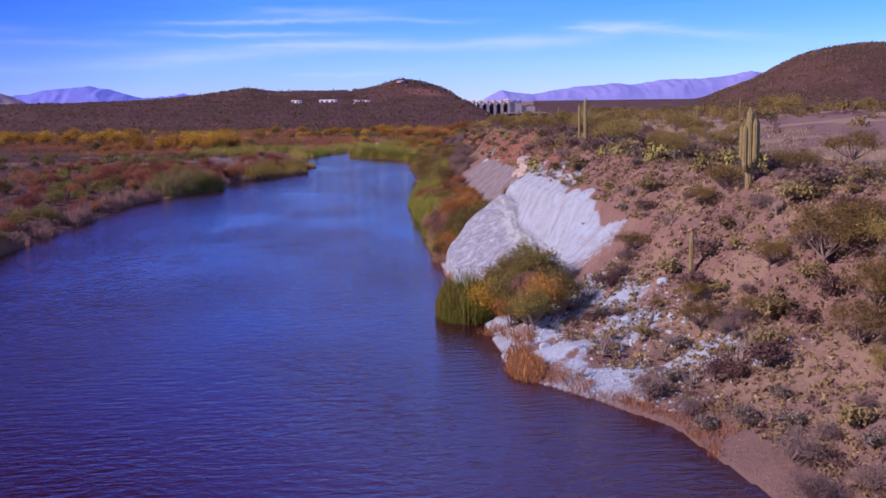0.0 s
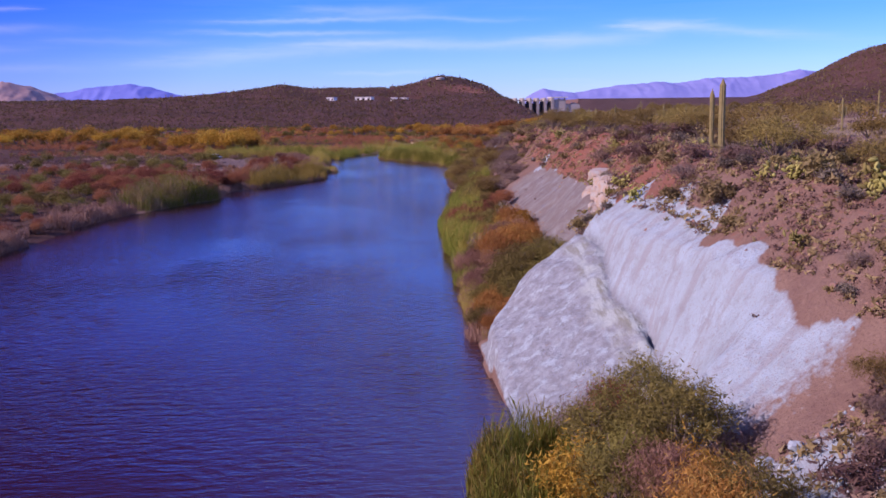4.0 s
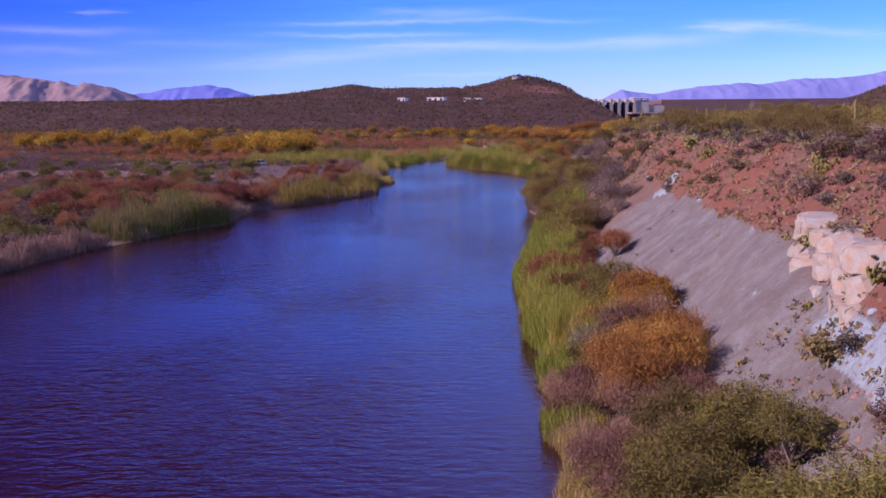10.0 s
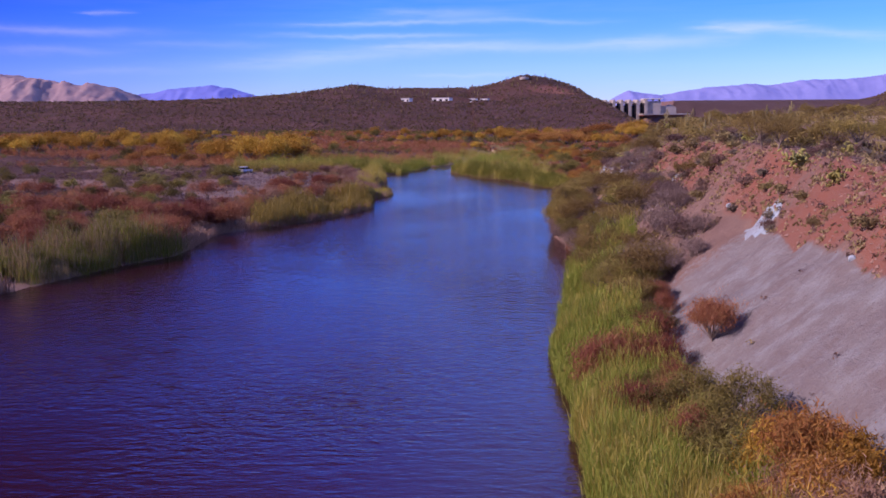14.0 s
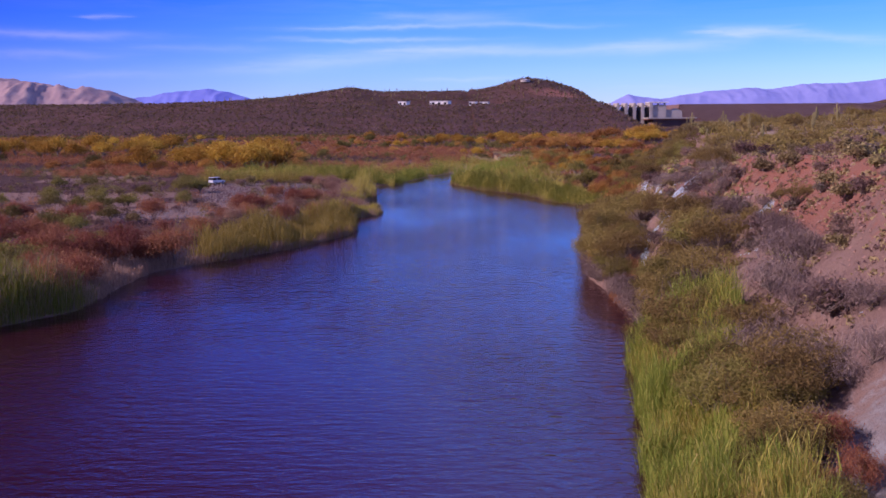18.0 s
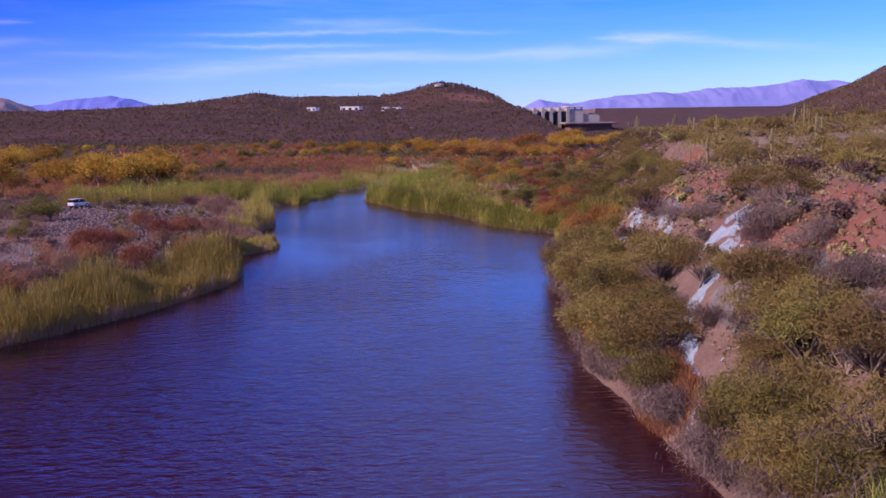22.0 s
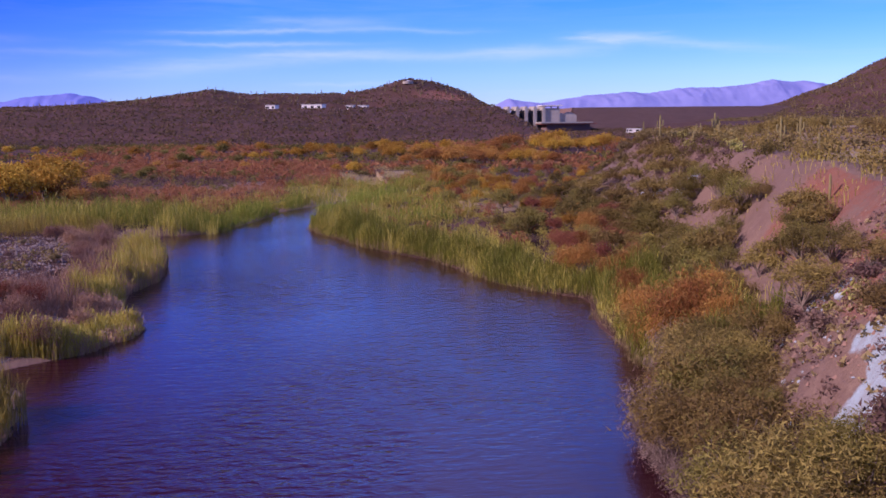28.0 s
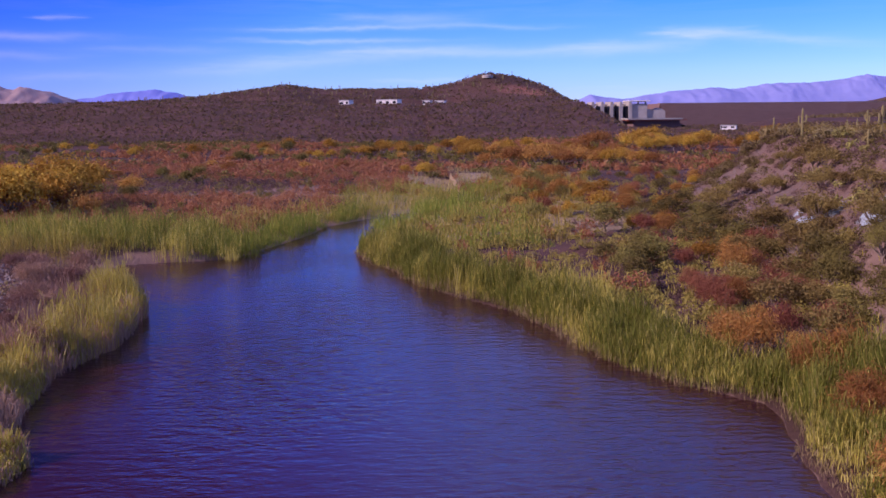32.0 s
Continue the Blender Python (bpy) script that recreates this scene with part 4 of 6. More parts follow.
PV = [stock("palo_verde", "green-brown palo verde tree with an open twiggy crown", "tree", 100 + i, 1.9 + 0.2 * i, 1.3, 1.7, 4700, 0.045, PALOVERDE, 44, 0.28, 0.09, 0.5, 0.35, 4.2, tips=22) for i in range(4)]
PVFAR = [stock("palo_verde", "green-brown palo verde tree on the plateau", "tree", 110 + i, 2.0, 1.3, 1.6, 2200, 0.09, PALOVERDE, 40, 0.36, 0.09, 0.5, 0.3, 3.2, tips=10) for i in range(3)]
MESQ = [stock("mesquite", "dense olive-green mesquite tree on the river bank", "tree", 120 + i, 1.8, 1.6, 1.9, 5200, 0.048, OLIVE, 42, 0.30, 0.12, 0.5, 0.4, 3.8, tips=20) for i in range(3)]
MESQFAR = [stock("mesquite", "olive-green mesquite tree on the floodplain", "tree", 126 + i, 1.8, 1.4, 1.5, 2000, 0.10, OLIVE, 34, 0.40, 0.12, 0.5, 0.2, 2.8, tips=8) for i in range(2)]
TAMAFAR = [stock("tamarisk", "rust-coloured feathery tamarisk on the floodplain", "shrub", 206 + i, 1.4, 1.4, 1.5, 3400, 0.05, TAMARISK, 30, 0.34, 0.06, 0.3, 0.7, 4.6, tips=8) for i in range(2)]
CREO = [stock("creosote_bush", "small olive-brown creosote bush on dry soil", "shrub", 140 + i, 0.62, 0.45, 0.55, 560, 0.105, SHRUBOLIVE, 14, 0.17, 0.03, 0.12, 0.4, 2.2, tips=10) for i in range(4)]
DRY = [stock("dry_bush", "leafless reddish-brown desert bush", "shrub", 160 + i, 0.66, 0.45, 0.5, 700, 0.07, DRYBUSH, 14, 0.18, 0.03, 0.12, 0.4, 3.0, tips=12) for i in range(3)]
GREY = [stock("brittlebush", "rounded grey-green brittlebush on the slope", "shrub", 180 + i, 0.5, 0.34, 0.38, 700, 0.075, GREYBUSH, 14, 0.14, 0.02, 0.1, 0.4, 1.8, tips=8) for i in range(2)]
TAMA = [stock("tamarisk", "rust-coloured feathery tamarisk by the water", "shrub", 200 + i, 1.3, 1.5, 1.6, 4400, 0.04, TAMARISK, 28, 0.38, 0.06, 0.3, 0.78, 6.0) for i in range(3)]
ORAN = [stock("willow", "orange autumn willow bush by the water", "shrub", 220 + i, 1.4, 1.6, 1.7, 5000, 0.043, ORANGE, 30, 0.38, 0.07, 0.3, 0.72, 5.5) for i in range(3)]
PINK = [stock("tamarisk", "dry pinkish feathery tamarisk by the water", "shrub", 210 + i, 1.2, 1.4, 1.5, 4200, 0.036, PINKTAM, 28, 0.38, 0.06, 0.3, 0.8, 6.5) for i in range(3)]
PINKFAR = [stock("tamarisk", "dry pinkish tamarisk on the gravel bar", "shrub", 214 + i, 1.2, 1.2, 1.3, 3200, 0.046, PINKTAM, 26, 0.36, 0.06, 0.3, 0.8, 4.2, tips=8) for i in range(2)]
YELB = [stock("willow", "yellow autumn willow bush by the water", "shrub", 240 + i, 1.2, 1.2, 1.3, 3600, 0.06, YELLOW, 22, 0.34, 0.06, 0.3, 0.5, 3.4) for i in range(2)]
COTY = [stock("cottonwood", "yellow autumn cottonwood tree on the floodplain", "tree", 260 + i, 3.8, 3.4, 4.6, 2000, 0.36, YELLOW, 34, 0.95, 0.3, 1.8, 0.1, 1.5, tips=8) for i in range(3)]
COTO = [stock("cottonwood", "orange autumn cottonwood tree on the floodplain", "tree", 270 + i, 4.0, 3.0, 4.0, 2000, 0.36, ORANGE, 34, 1.0, 0.3, 1.6, 0.1, 1.5, tips=8) for i in range(3)]
COTG = [stock("cottonwood", "olive-green cottonwood tree on the floodplain", "tree", 280 + i, 3.4, 2.8, 3.7, 1800, 0.36, OLIVE, 30, 0.95, 0.3, 1.5, 0.1, 1.5, tips=8) for i in range(2)]
TWIG = [stock("leafless_shrub", "grey-mauve leafless shrub with fine dense twigs", "shrub", 290 + i, 0.95, 0.7, 0.75, 1800, 0.022, TWIGS, 22, 0.27, 0.035, 0.2, 0.7, 13.0, tips=18) for i in range(3)]


def bare_bush(name, label, seed, r, h, mat):
    rng = np.random.default_rng(seed)
    tips = rng.normal(size=(26, 3))
    tips /= np.linalg.norm(tips, axis=1, keepdims=True)
    tips[:, 2] = np.abs(tips[:, 2]) + 0.25
    tips *= (r, r, h)
    v, f = limbs(rng, tips, 0.07, 0.15, 4)
    ob = tagged(empty(name), label, "shrub")
    part("branches", mesh_of("branches", v, f, True), mat, ob)
    STOCK.append(ob)
    return ob


BARE = [bare_bush("bare_shrub", "bare grey branching shrub without leaves", 300 + i, 1.1, 1.3, DEADWOOD) for i in range(2)]


def saguaro(name, label, seed, h, r, arms):
    """A ribbed column with upturned arms."""
    rng = np.random.default_rng(seed)
    ob = tagged(empty(name), label, "cactus")

    def column(pts, radius, nm):
        ribs, V, F = 20, [], []
        pts = np.array(pts, float)
        for i, p in enumerate(pts):
            t = pts[min(i + 1, len(pts) - 1)] - pts[max(i - 1, 0)]
            t /= np.linalg.norm(t)
            u = np.cross(t, (0.31, 0.95, 0.05))
            u /= np.linalg.norm(u)
            w = np.cross(t, u)
            q = i / (len(pts) - 1)
            rr = radius * (1 if q < 0.9 else math.sqrt(max(0.02, 1 - ((q - 0.9) / 0.1) ** 2)))
            for k in range(ribs):
                a = 2 * math.pi * k / ribs
                V.append(p + (u * math.cos(a) + w * math.sin(a)) * rr * (1.0 if k % 2 else 0.84))
        for i in range(len(pts) - 1):
            for k in range(ribs):
                j = (k + 1) % ribs
                F.append((i * ribs + k, i * ribs + j, (i + 1) * ribs + j, (i + 1) * ribs + k))
        part(nm, mesh_of(nm, np.array(V), np.array(F)), SAGUARO, ob)

    column([(0.03 * math.sin(3 * q), 0, -0.3 + (h + 0.3) * q) for q in np.linspace(0, 1, 14)], r, "stem")
    for az, z0, ln, out in arms:
        dx, dy = math.cos(az), math.sin(az)
        pts = [(dx * out * s, dy * out * s, z0 + 0.12 * s) for s in (0.1, 0.5, 0.85)]
        pts += [(dx * out * 1.05, dy * out * 1.05, z0 + 0.3 + ln * q) for q in np.linspace(0, 1, 9)]
        column(pts, r * 0.72, "arm")
    STOCK.append(ob)
    return ob


SAG_BIG = saguaro("saguaro", "tall saguaro cactus with a cluster of upright arms", 1, 5.6, 0.25,
                  ((0.2, 1.2, 2.9, 0.55), (2.9, 1.5, 3.0, 0.55), (1.4, 1.8, 2.7, 0.6), (4.3, 1.2, 3.2, 0.6), (5.4, 1.9, 2.2, 0.5), (3.5, 1.0, 2.4, 0.75), (0.8, 1.4, 3.3, 0.4)))
SAG_TWO = saguaro("saguaro", "saguaro cactus with two tall parallel columns", 2, 4.9, 0.20, ((0.1, 0.7, 3.3, 0.62),))
SAG_ONE = saguaro("saguaro", "single ribbed saguaro column without arms", 3, 3.6, 0.17, ())
SAG_ARM = saguaro("saguaro", "slim saguaro cactus with two short arms", 4, 5.2, 0.18, ((0.3, 2.4, 1.3, 0.55), (3.4, 2.9, 1.0, 0.55)))


def cholla(seed):
    """A branching cactus of short fat joints."""
    rng = np.random.default_rng(seed)
    cs, nodes = [], [np.array((0, 0, 0.15))]
    for k in range(46):
        p = nodes[rng.integers(len(nodes))] + rng.normal(size=3) * (0.22, 0.22, 0.12) + (0, 0, 0.07)
        p[2] = np.clip(p[2], 0.08, 1.3)
        nodes.append(p)
    V, F = [], []
    for p in nodes:
        d = rng.normal(size=3) + (0, 0, 0.8)
        d /= np.linalg.norm(d)
        u = np.cross(d, (0.3, 0.8, 0.1))
        u /= np.linalg.norm(u)
        w = np.cross(d, u)
        o, r, ln = len(V), 0.055 + 0.03 * rng.random(), 0.16 + 0.10 * rng.random()
        for s, q in ((-1, 0.4), (-0.4, 1), (0.5, 1), (1, 0.4)):
            for k in range(6):
                a = math.pi * k / 3
                V.append(p + d * ln * s * 0.7 + (u * math.cos(a) + w * math.sin(a)) * r * q)
        for i in range(3):
            for k in range(6):
                j = (k + 1) % 6
                F.append((o + i * 6 + k, o + i * 6 + j, o + (i + 1) * 6 + j, o + (i + 1) * 6 + k))
    ob = tagged(empty("cholla"), "spiny yellow-green cholla cactus of short joints", "cactus")
    tagged(part("joints", mesh_of("joints", np.array(V), np.array(F), True), CHOLLA, ob), kind="stuff")
    STOCK.append(ob)
    return ob


CHO = [cholla(400 + i) for i in range(3)]


def boulder(seed, mat, name, label):
    rng = np.random.default_rng(seed)
    bm = bmesh.new()
    bmesh.ops.create_icosphere(bm, subdivisions=2, radius=0.5)
    pl = rng.normal(size=(9, 3))
    pl /= np.linalg.norm(pl, axis=1, keepdims=True)
    cut = 0.28 + 0.14 * rng.random(9)
    for v in bm.verts:
        p = np.array(v.co)
        for n, c in zip(pl, cut):
            s = p @ n
            if s > c:
                p = p - n * (s - c)
        v.co = p * (1.15, 0.95, 0.8) + rng.normal(size=3) * 0.012
    me = bpy.data.meshes.new(name)
    bm.to_mesh(me)
    bm.free()
    me.materials.append(mat)
    ob = tagged(new(name, me), label, "rock")
    STOCK.append(ob)
    return ob


BOUL_W = [boulder(500 + i, ROCK_W, "boulder", "broken white tuff boulder on the slope") for i in range(4)]
BOUL_R = [boulder(520 + i, ROCK_R, "boulder", "reddish-brown boulder on the slope") for i in range(3)]
BOUL_O = [boulder(540 + i, ROCK_O, "boulder", "white boulder with orange stains in the bluff") for i in range(2)]

prng = random.Random(11)


def plant(kind, x, y, size=1.0, group="", sink=0.04, squash=None, label=""):
    ob = prng.choice(kind) if isinstance(kind, list) else kind
    s = size * prng.uniform(0.85, 1.15)
    z = ground_z(x, y)
    m = Matrix.Translation((x, y, z - sink * s)) @ Matrix.Rotation(prng.uniform(0, 6.283), 4, "Z")
    c = copy_thing(ob, m)
    q = squash or 1.0
    c.scale = (s, s, s * q)
    if group:
        c["group"] = group
    if label:
        c["label"] = label
    return c


def by_car(x, y):
    """The bare gravel lane in front of the parked car."""
    return (np.abs(x + 53.5 - 0.29 * (426 - y)) < 5) & (y > 362) & (y < 433)


def scatter(kind, n, region, size, group="", seed=0, clear=0.0):
    """n plants inside region(u, v), which gives a place or None."""
    rr = random.Random(seed)
    made = 0
    for _ in range(n * 8):
        if made >= n:
            break
        xy = region(rr)
        if xy is None:
            continue
        if by_car(xy[0], xy[1]):
            continue
        plant(kind, xy[0], xy[1], rr.uniform(*size), group)
        made += 1


def band(y0, y1, f0, f1):
    """Places between two fractions up the right bank: 0 the water, 0.33 the toe, 0.66 the middle, 1 the rim, then 1 more for each 20 m."""
    def pick(rr):
        y, q = rr.uniform(y0, y1), rr.uniform(f0, f1)
        if (97 < y < 123 and q < 0.76 or 85 < y <= 97 and 0.40 < q < 0.72 or 160 < y < 200 and 0.42 < q < 0.66 or 268 < y < 284 and 0.46 < q < 0.62 or 150 < y < 222 and 0.3 < q < 0.66) and rr.random() < 0.995:
            return None
        if 258 < y < 283 and abs(float(np.interp(y, gully_y, (25.3, 26.0, 26.9, 28.1, 31.2, 33.5, 35.5))) - band_x(y, q)) < 1.3:
            return None
        return band_x(y, q), y
    return pick


def band_x(y, q):
    s = float(shore_right(y))
    b = [float(np.interp(y, _bk[:, 0], _bk[:, k])) for k in (1, 3, 5)]
    xs = (s, b[0], b[1], b[2], b[2] + 20, b[2] + 40, b[2] + 60, b[2] + 100)
    k = (0, 0.33, 0.66, 1, 2, 3, 4, 6)
    return float(np.interp(q, k, xs))


def area(x0, x1, y0, y1, keep=None):
    def pick(rr):
        x, y = rr.uniform(x0, x1), rr.uniform(y0, y1)
        return (x, y) if keep is None or keep(x, y) else None
    return pick


# the saguaros that stand out
plant(SAG_BIG, 34.4, 79.5, 1.2, "saguaros")
plant(SAG_TWO, 29.7, 115.2, 1.0, "saguaros")
plant(SAG_ONE, 28.0, 75.2, 1.05, "saguaros")
plant(SAG_ARM, 47.0, 252.8, 0.9, "saguaros")
for x, y, s in ((66, 300, 1.0), (58, 330, 1.1), (74, 352, 1.2), (52, 205, 0.9), (80, 190, 1.0), (70, 250, 1.0), (64, 372, 1.0), (69, 392, 1.1), (78, 405, 1.2), (85, 420, 1.0), (92, 400, 1.3),
                (96, 450, 1.2), (104, 470, 1.2), (112, 440, 1.3), (60, 160, 1.0), (85, 140, 1.1), (44, 96, 0.5), (100, 330, 1.2), (76, 430, 0.9), (88, 380, 1.1), (47, 322, 0.9), (55, 352, 0.8)):
    plant([SAG_ONE, SAG_ARM, SAG_ARM], x, y, 0.78 * s, "saguaros")

# the bluff's face and top
scatter(CREO, 90, band(40, 330, 0.35, 1.3), (0.7, 1.6), "creosote on the bluff", 1)
scatter(DRY, 150, band(40, 330, 0.25, 1.6), (0.7, 1.9), "dry bushes on the bluff", 2)
scatter(GREY, 130, band(40, 330, 0.3, 1.5), (0.6, 1.4), "brittlebush on the bluff", 3)
scatter(PV, 44, band(50, 340, 1.0, 2.2), (0.6, 1.15), "palo verdes on the bluff", 4)
scatter(PVFAR, 48, band(60, 480, 1.5, 6.0), (0.8, 1.4), "palo verdes on the bluff", 5)
scatter(CREO, 70, band(60, 480, 1.2, 5.0), (1.0, 2.2), "creosote on the bluff", 6)
scatter(CHO, 42, band(55, 330, 0.55, 1.5), (0.7, 1.3), "chollas on the bluff", 7)
scatter(PV, 14, band(40, 84, 0.5, 1.2), (0.5, 0.9), "palo verdes on the bluff", 8)
scatter(BARE, 12, band(55, 110, 0.1, 0.8), (0.7, 1.2), "bare shrubs", 9)
for x, y, z in ((32.5, 99, 1.7), (33.5, 97, 1.8), (34.3, 98.2, 1.6), (31, 96, 1.3), (36.5, 86, 1.7), (38, 85, 1.6), (30, 103, 1.3), (29, 106, 1.1), (37, 92, 1.4), (28.2, 136, 1.4), (29, 139, 1.2), (40, 80, 1.5), (33, 87.5, 1.4), (36, 205, 1.5), (37, 214, 1.3), (35, 272, 1.4), (37, 300, 1.3), (38, 304, 1.3), (41, 322, 1.4)):
    plant(CHO, x, y, z, "chollas on the bluff")
log = bmesh.new()
rings = [[log.verts.new((22.4 + 3.0 * q + 0.14 * math.cos(a) * (1.2 - q), 69.5 + 5.0 * q + 0.5 * math.sin(4 * q), ground_z(22.4 + 3.0 * q, 69.5 + 5.0 * q) + 0.12 + 0.5 * q * q + 0.14 * math.sin(a) * (1.2 - q))) for a in np.linspace(0, 5.4, 7)] for q in np.linspace(0, 1, 9)]
for ra, rb in zip(rings, rings[1:]):
    for k in range(7):
        log.faces.new((ra[k], ra[(k + 1) % 7], rb[(k + 1) % 7], rb[k]))
tagged(part("fallen_log", log, DEADWOOD), "long bleached fallen log lying on the slope", "log")
scatter(DRY, 16, band(40, 112, 0.3, 1.4), (0.8, 1.9), "dry bushes on the bluff", 80)
scatter(CREO, 16, band(40, 112, 0.3, 1.4), (0.8, 1.7), "creosote on the bluff", 81)
scatter(PV, 8, band(40, 80, 0.35, 1.3), (0.5, 0.85), "palo verdes on the bluff", 82)
scatter(BARE, 10, band(50, 100, 0.2, 0.9), (0.8, 1.3), "bare shrubs", 83)
# the wooded foot of the bluff
scatter(PV, 30, band(248, 334, 0.08, 0.42), (1.0, 1.5), "bank trees", 35)
scatter(PV, 4, band(248, 330, 0.5, 0.85), (0.6, 1.0), "bank trees", 36)
scatter(PV, 10, band(248, 330, 0.12, 0.62), (0.9, 1.4), "bank trees", 10)
scatter(MESQ, 26, band(246, 335, 0.06, 0.4), (0.8, 1.2), "bank trees", 11)
scatter(PV, 14, band(205, 250, 0.15, 0.36), (0.7, 1.05), "bank trees", 15)
scatter(YELB, 3, band(276, 284, 0.04, 0.15), (0.7, 0.95), "bank willows", 16)
scatter(GREY, 30, band(255, 330, 0.03, 0.3), (1.0, 1.8), "grey brush at the water", 17)
for k, x, y, z in ((MESQ, 15.0, 86, 1.0), (PINK, 16.6, 84, 1.1), (ORAN, 17.4, 80.5, 1.1), (YELB, 13.8, 88, 1.5), (ORAN, 14.4, 82, 0.9), (MESQ, 16.0, 78.5, 0.9), (MESQ, 15.4, 90, 1.2), (MESQ, 15.6, 86.5, 1.0), (ORAN, 15.6, 80.5, 0.9), (MESQ, 17.6, 91.5, 1.1),
                   (MESQ, 18.4, 87.5, 1.1), (MESQ, 19.0, 80.5, 1.0), (TAMA, 17.2, 95, 1.0), (YELB, 17.8, 84.5, 1.2), (BARE, 16.5, 97.5, 1.6), (BARE, 18.5, 95.5, 1.4), (BARE, 15.8, 100.5, 1.4), (TWIG, 17.0, 99, 1.6), (TWIG, 18.6, 97.5, 1.7), (TWIG, 15.6, 97.5, 1.4)):
    plant(k, x, y, z, "bank thicket")
scatter(PINK, 4, band(82, 92, 0.1, 0.25), (0.7, 0.9), "bank willows", 18)
scatter(MESQ, 5, band(78, 90, 0.08, 0.25), (0.6, 0.8), "bank tamarisks", 19)
scatter(MESQ, 3, band(80, 90, 0.1, 0.25), (0.6, 0.8), "bank trees", 20)
scatter(ORAN, 14, band(334, 408, 0.12, 0.36), (0.8, 1.2), "bank willows", 21)
scatter(MESQ, 22, band(330, 400, 0.3, 0.75), (0.8, 1.2), "bank trees", 22)
scatter(TAMA, 14, band(380, 420, 0.2, 0.4), (0.7, 1.1), "bank tamarisks", 23)
scatter(TAMA, 10, band(326, 346, 0.01, 0.2), (0.6, 0.9), "bank tamarisks", 28)
scatter(ORAN, 8, band(338, 350, 0.01, 0.25), (0.9, 1.3), "bank willows", 29)
scatter(PV, 16, band(312, 348, 0.04, 0.5), (0.7, 1.0), "bank trees", 24)
scatter(MESQ, 12, band(312, 352, 0.04, 0.4), (0.6, 0.95), "bank trees", 25)
scatter(GREY, 26, band(300, 345, 0.02, 0.4), (1.0, 1.9), "grey brush at the water", 26)
scatter(TAMA, 8, band(326, 345, 0.02, 0.3), (0.6, 0.9), "bank tamarisks", 27)
for k, x, y, z in ((PV, 29.8, 283, 1.25), (PV, 28.6, 288, 1.1), (PV, 29.5, 260.0, 1.3), (PV, 31.5, 257.5, 1.1), (PV, 30.4, 251.6, 1.2), (PV, 33, 250, 1.0), (PV, 27.5, 246, 1.1), (PV, 30.8, 271.5, 0.7), (MESQ, 27.6, 292, 1.1), (PV, 32, 294, 1.0), (PV, 29, 299, 1.1), (MESQ, 31, 304, 1.1),
                   (YELB, 24.6, 279.3, 1.0), (YELB, 25.2, 281.2, 0.8), (ORAN, 27.6, 297, 0.6), (ORAN, 28.0, 300, 0.6), (MESQ, 33.5, 322, 1.1), (PV, 36, 331, 1.2), (TWIG, 26.5, 275, 1.5), (TWIG, 26, 284, 1.4), (TWIG, 27.6, 256, 1.5), (TWIG, 27.2, 288, 1.4)):
    plant(k, x, y, z, "bank thicket")
scatter(TWIG, 80, band(246, 338, 0.0, 0.16), (1.0, 1.9), "leafless shrubs at the water", 84)
scatter(TWIG, 34, band(250, 300, 0.2, 0.7), (0.7, 1.3), "leafless shrubs at the water", 85)
scatter(PV, 10, band(246, 335, 0.05, 0.35), (0.5, 0.8), "bank trees", 86)
scatter(MESQ, 20, band(166, 248, 0.18, 0.31), (0.5, 0.85), "bank trees", 90)
scatter(PV, 8, band(208, 250, 0.2, 0.40), (0.6, 1.0), "bank trees", 91)
scatter(TAMA, 9, band(166, 235, 0.16, 0.3), (0.6, 0.85), "bank tamarisks", 92)
scatter(PVFAR, 44, band(345, 475, 0.28, 0.8), (0.7, 1.25), "trees on the bend's slope", 93)
scatter(MESQFAR, 30, band(350, 430, 0.2, 0.5), (0.8, 1.2), "trees on the bend's slope", 94)
scatter(CREO, 40, band(400, 560, 0.5, 1.4), (1.2, 2.4), "creosote on the bluff", 95)
scatter(PVFAR, 20, band(420, 570, 0.95, 2.6), (0.7, 1.2), "palo verdes on the bluff", 96)
scatter([SAG_ONE, SAG_ARM], 18, band(400, 540, 0.9, 3.2), (0.55, 1.0), "saguaros", 97)
scatter(CHO, 16, band(390, 470, 0.7, 1.3), (0.9, 1.5), "chollas on the bluff", 98)
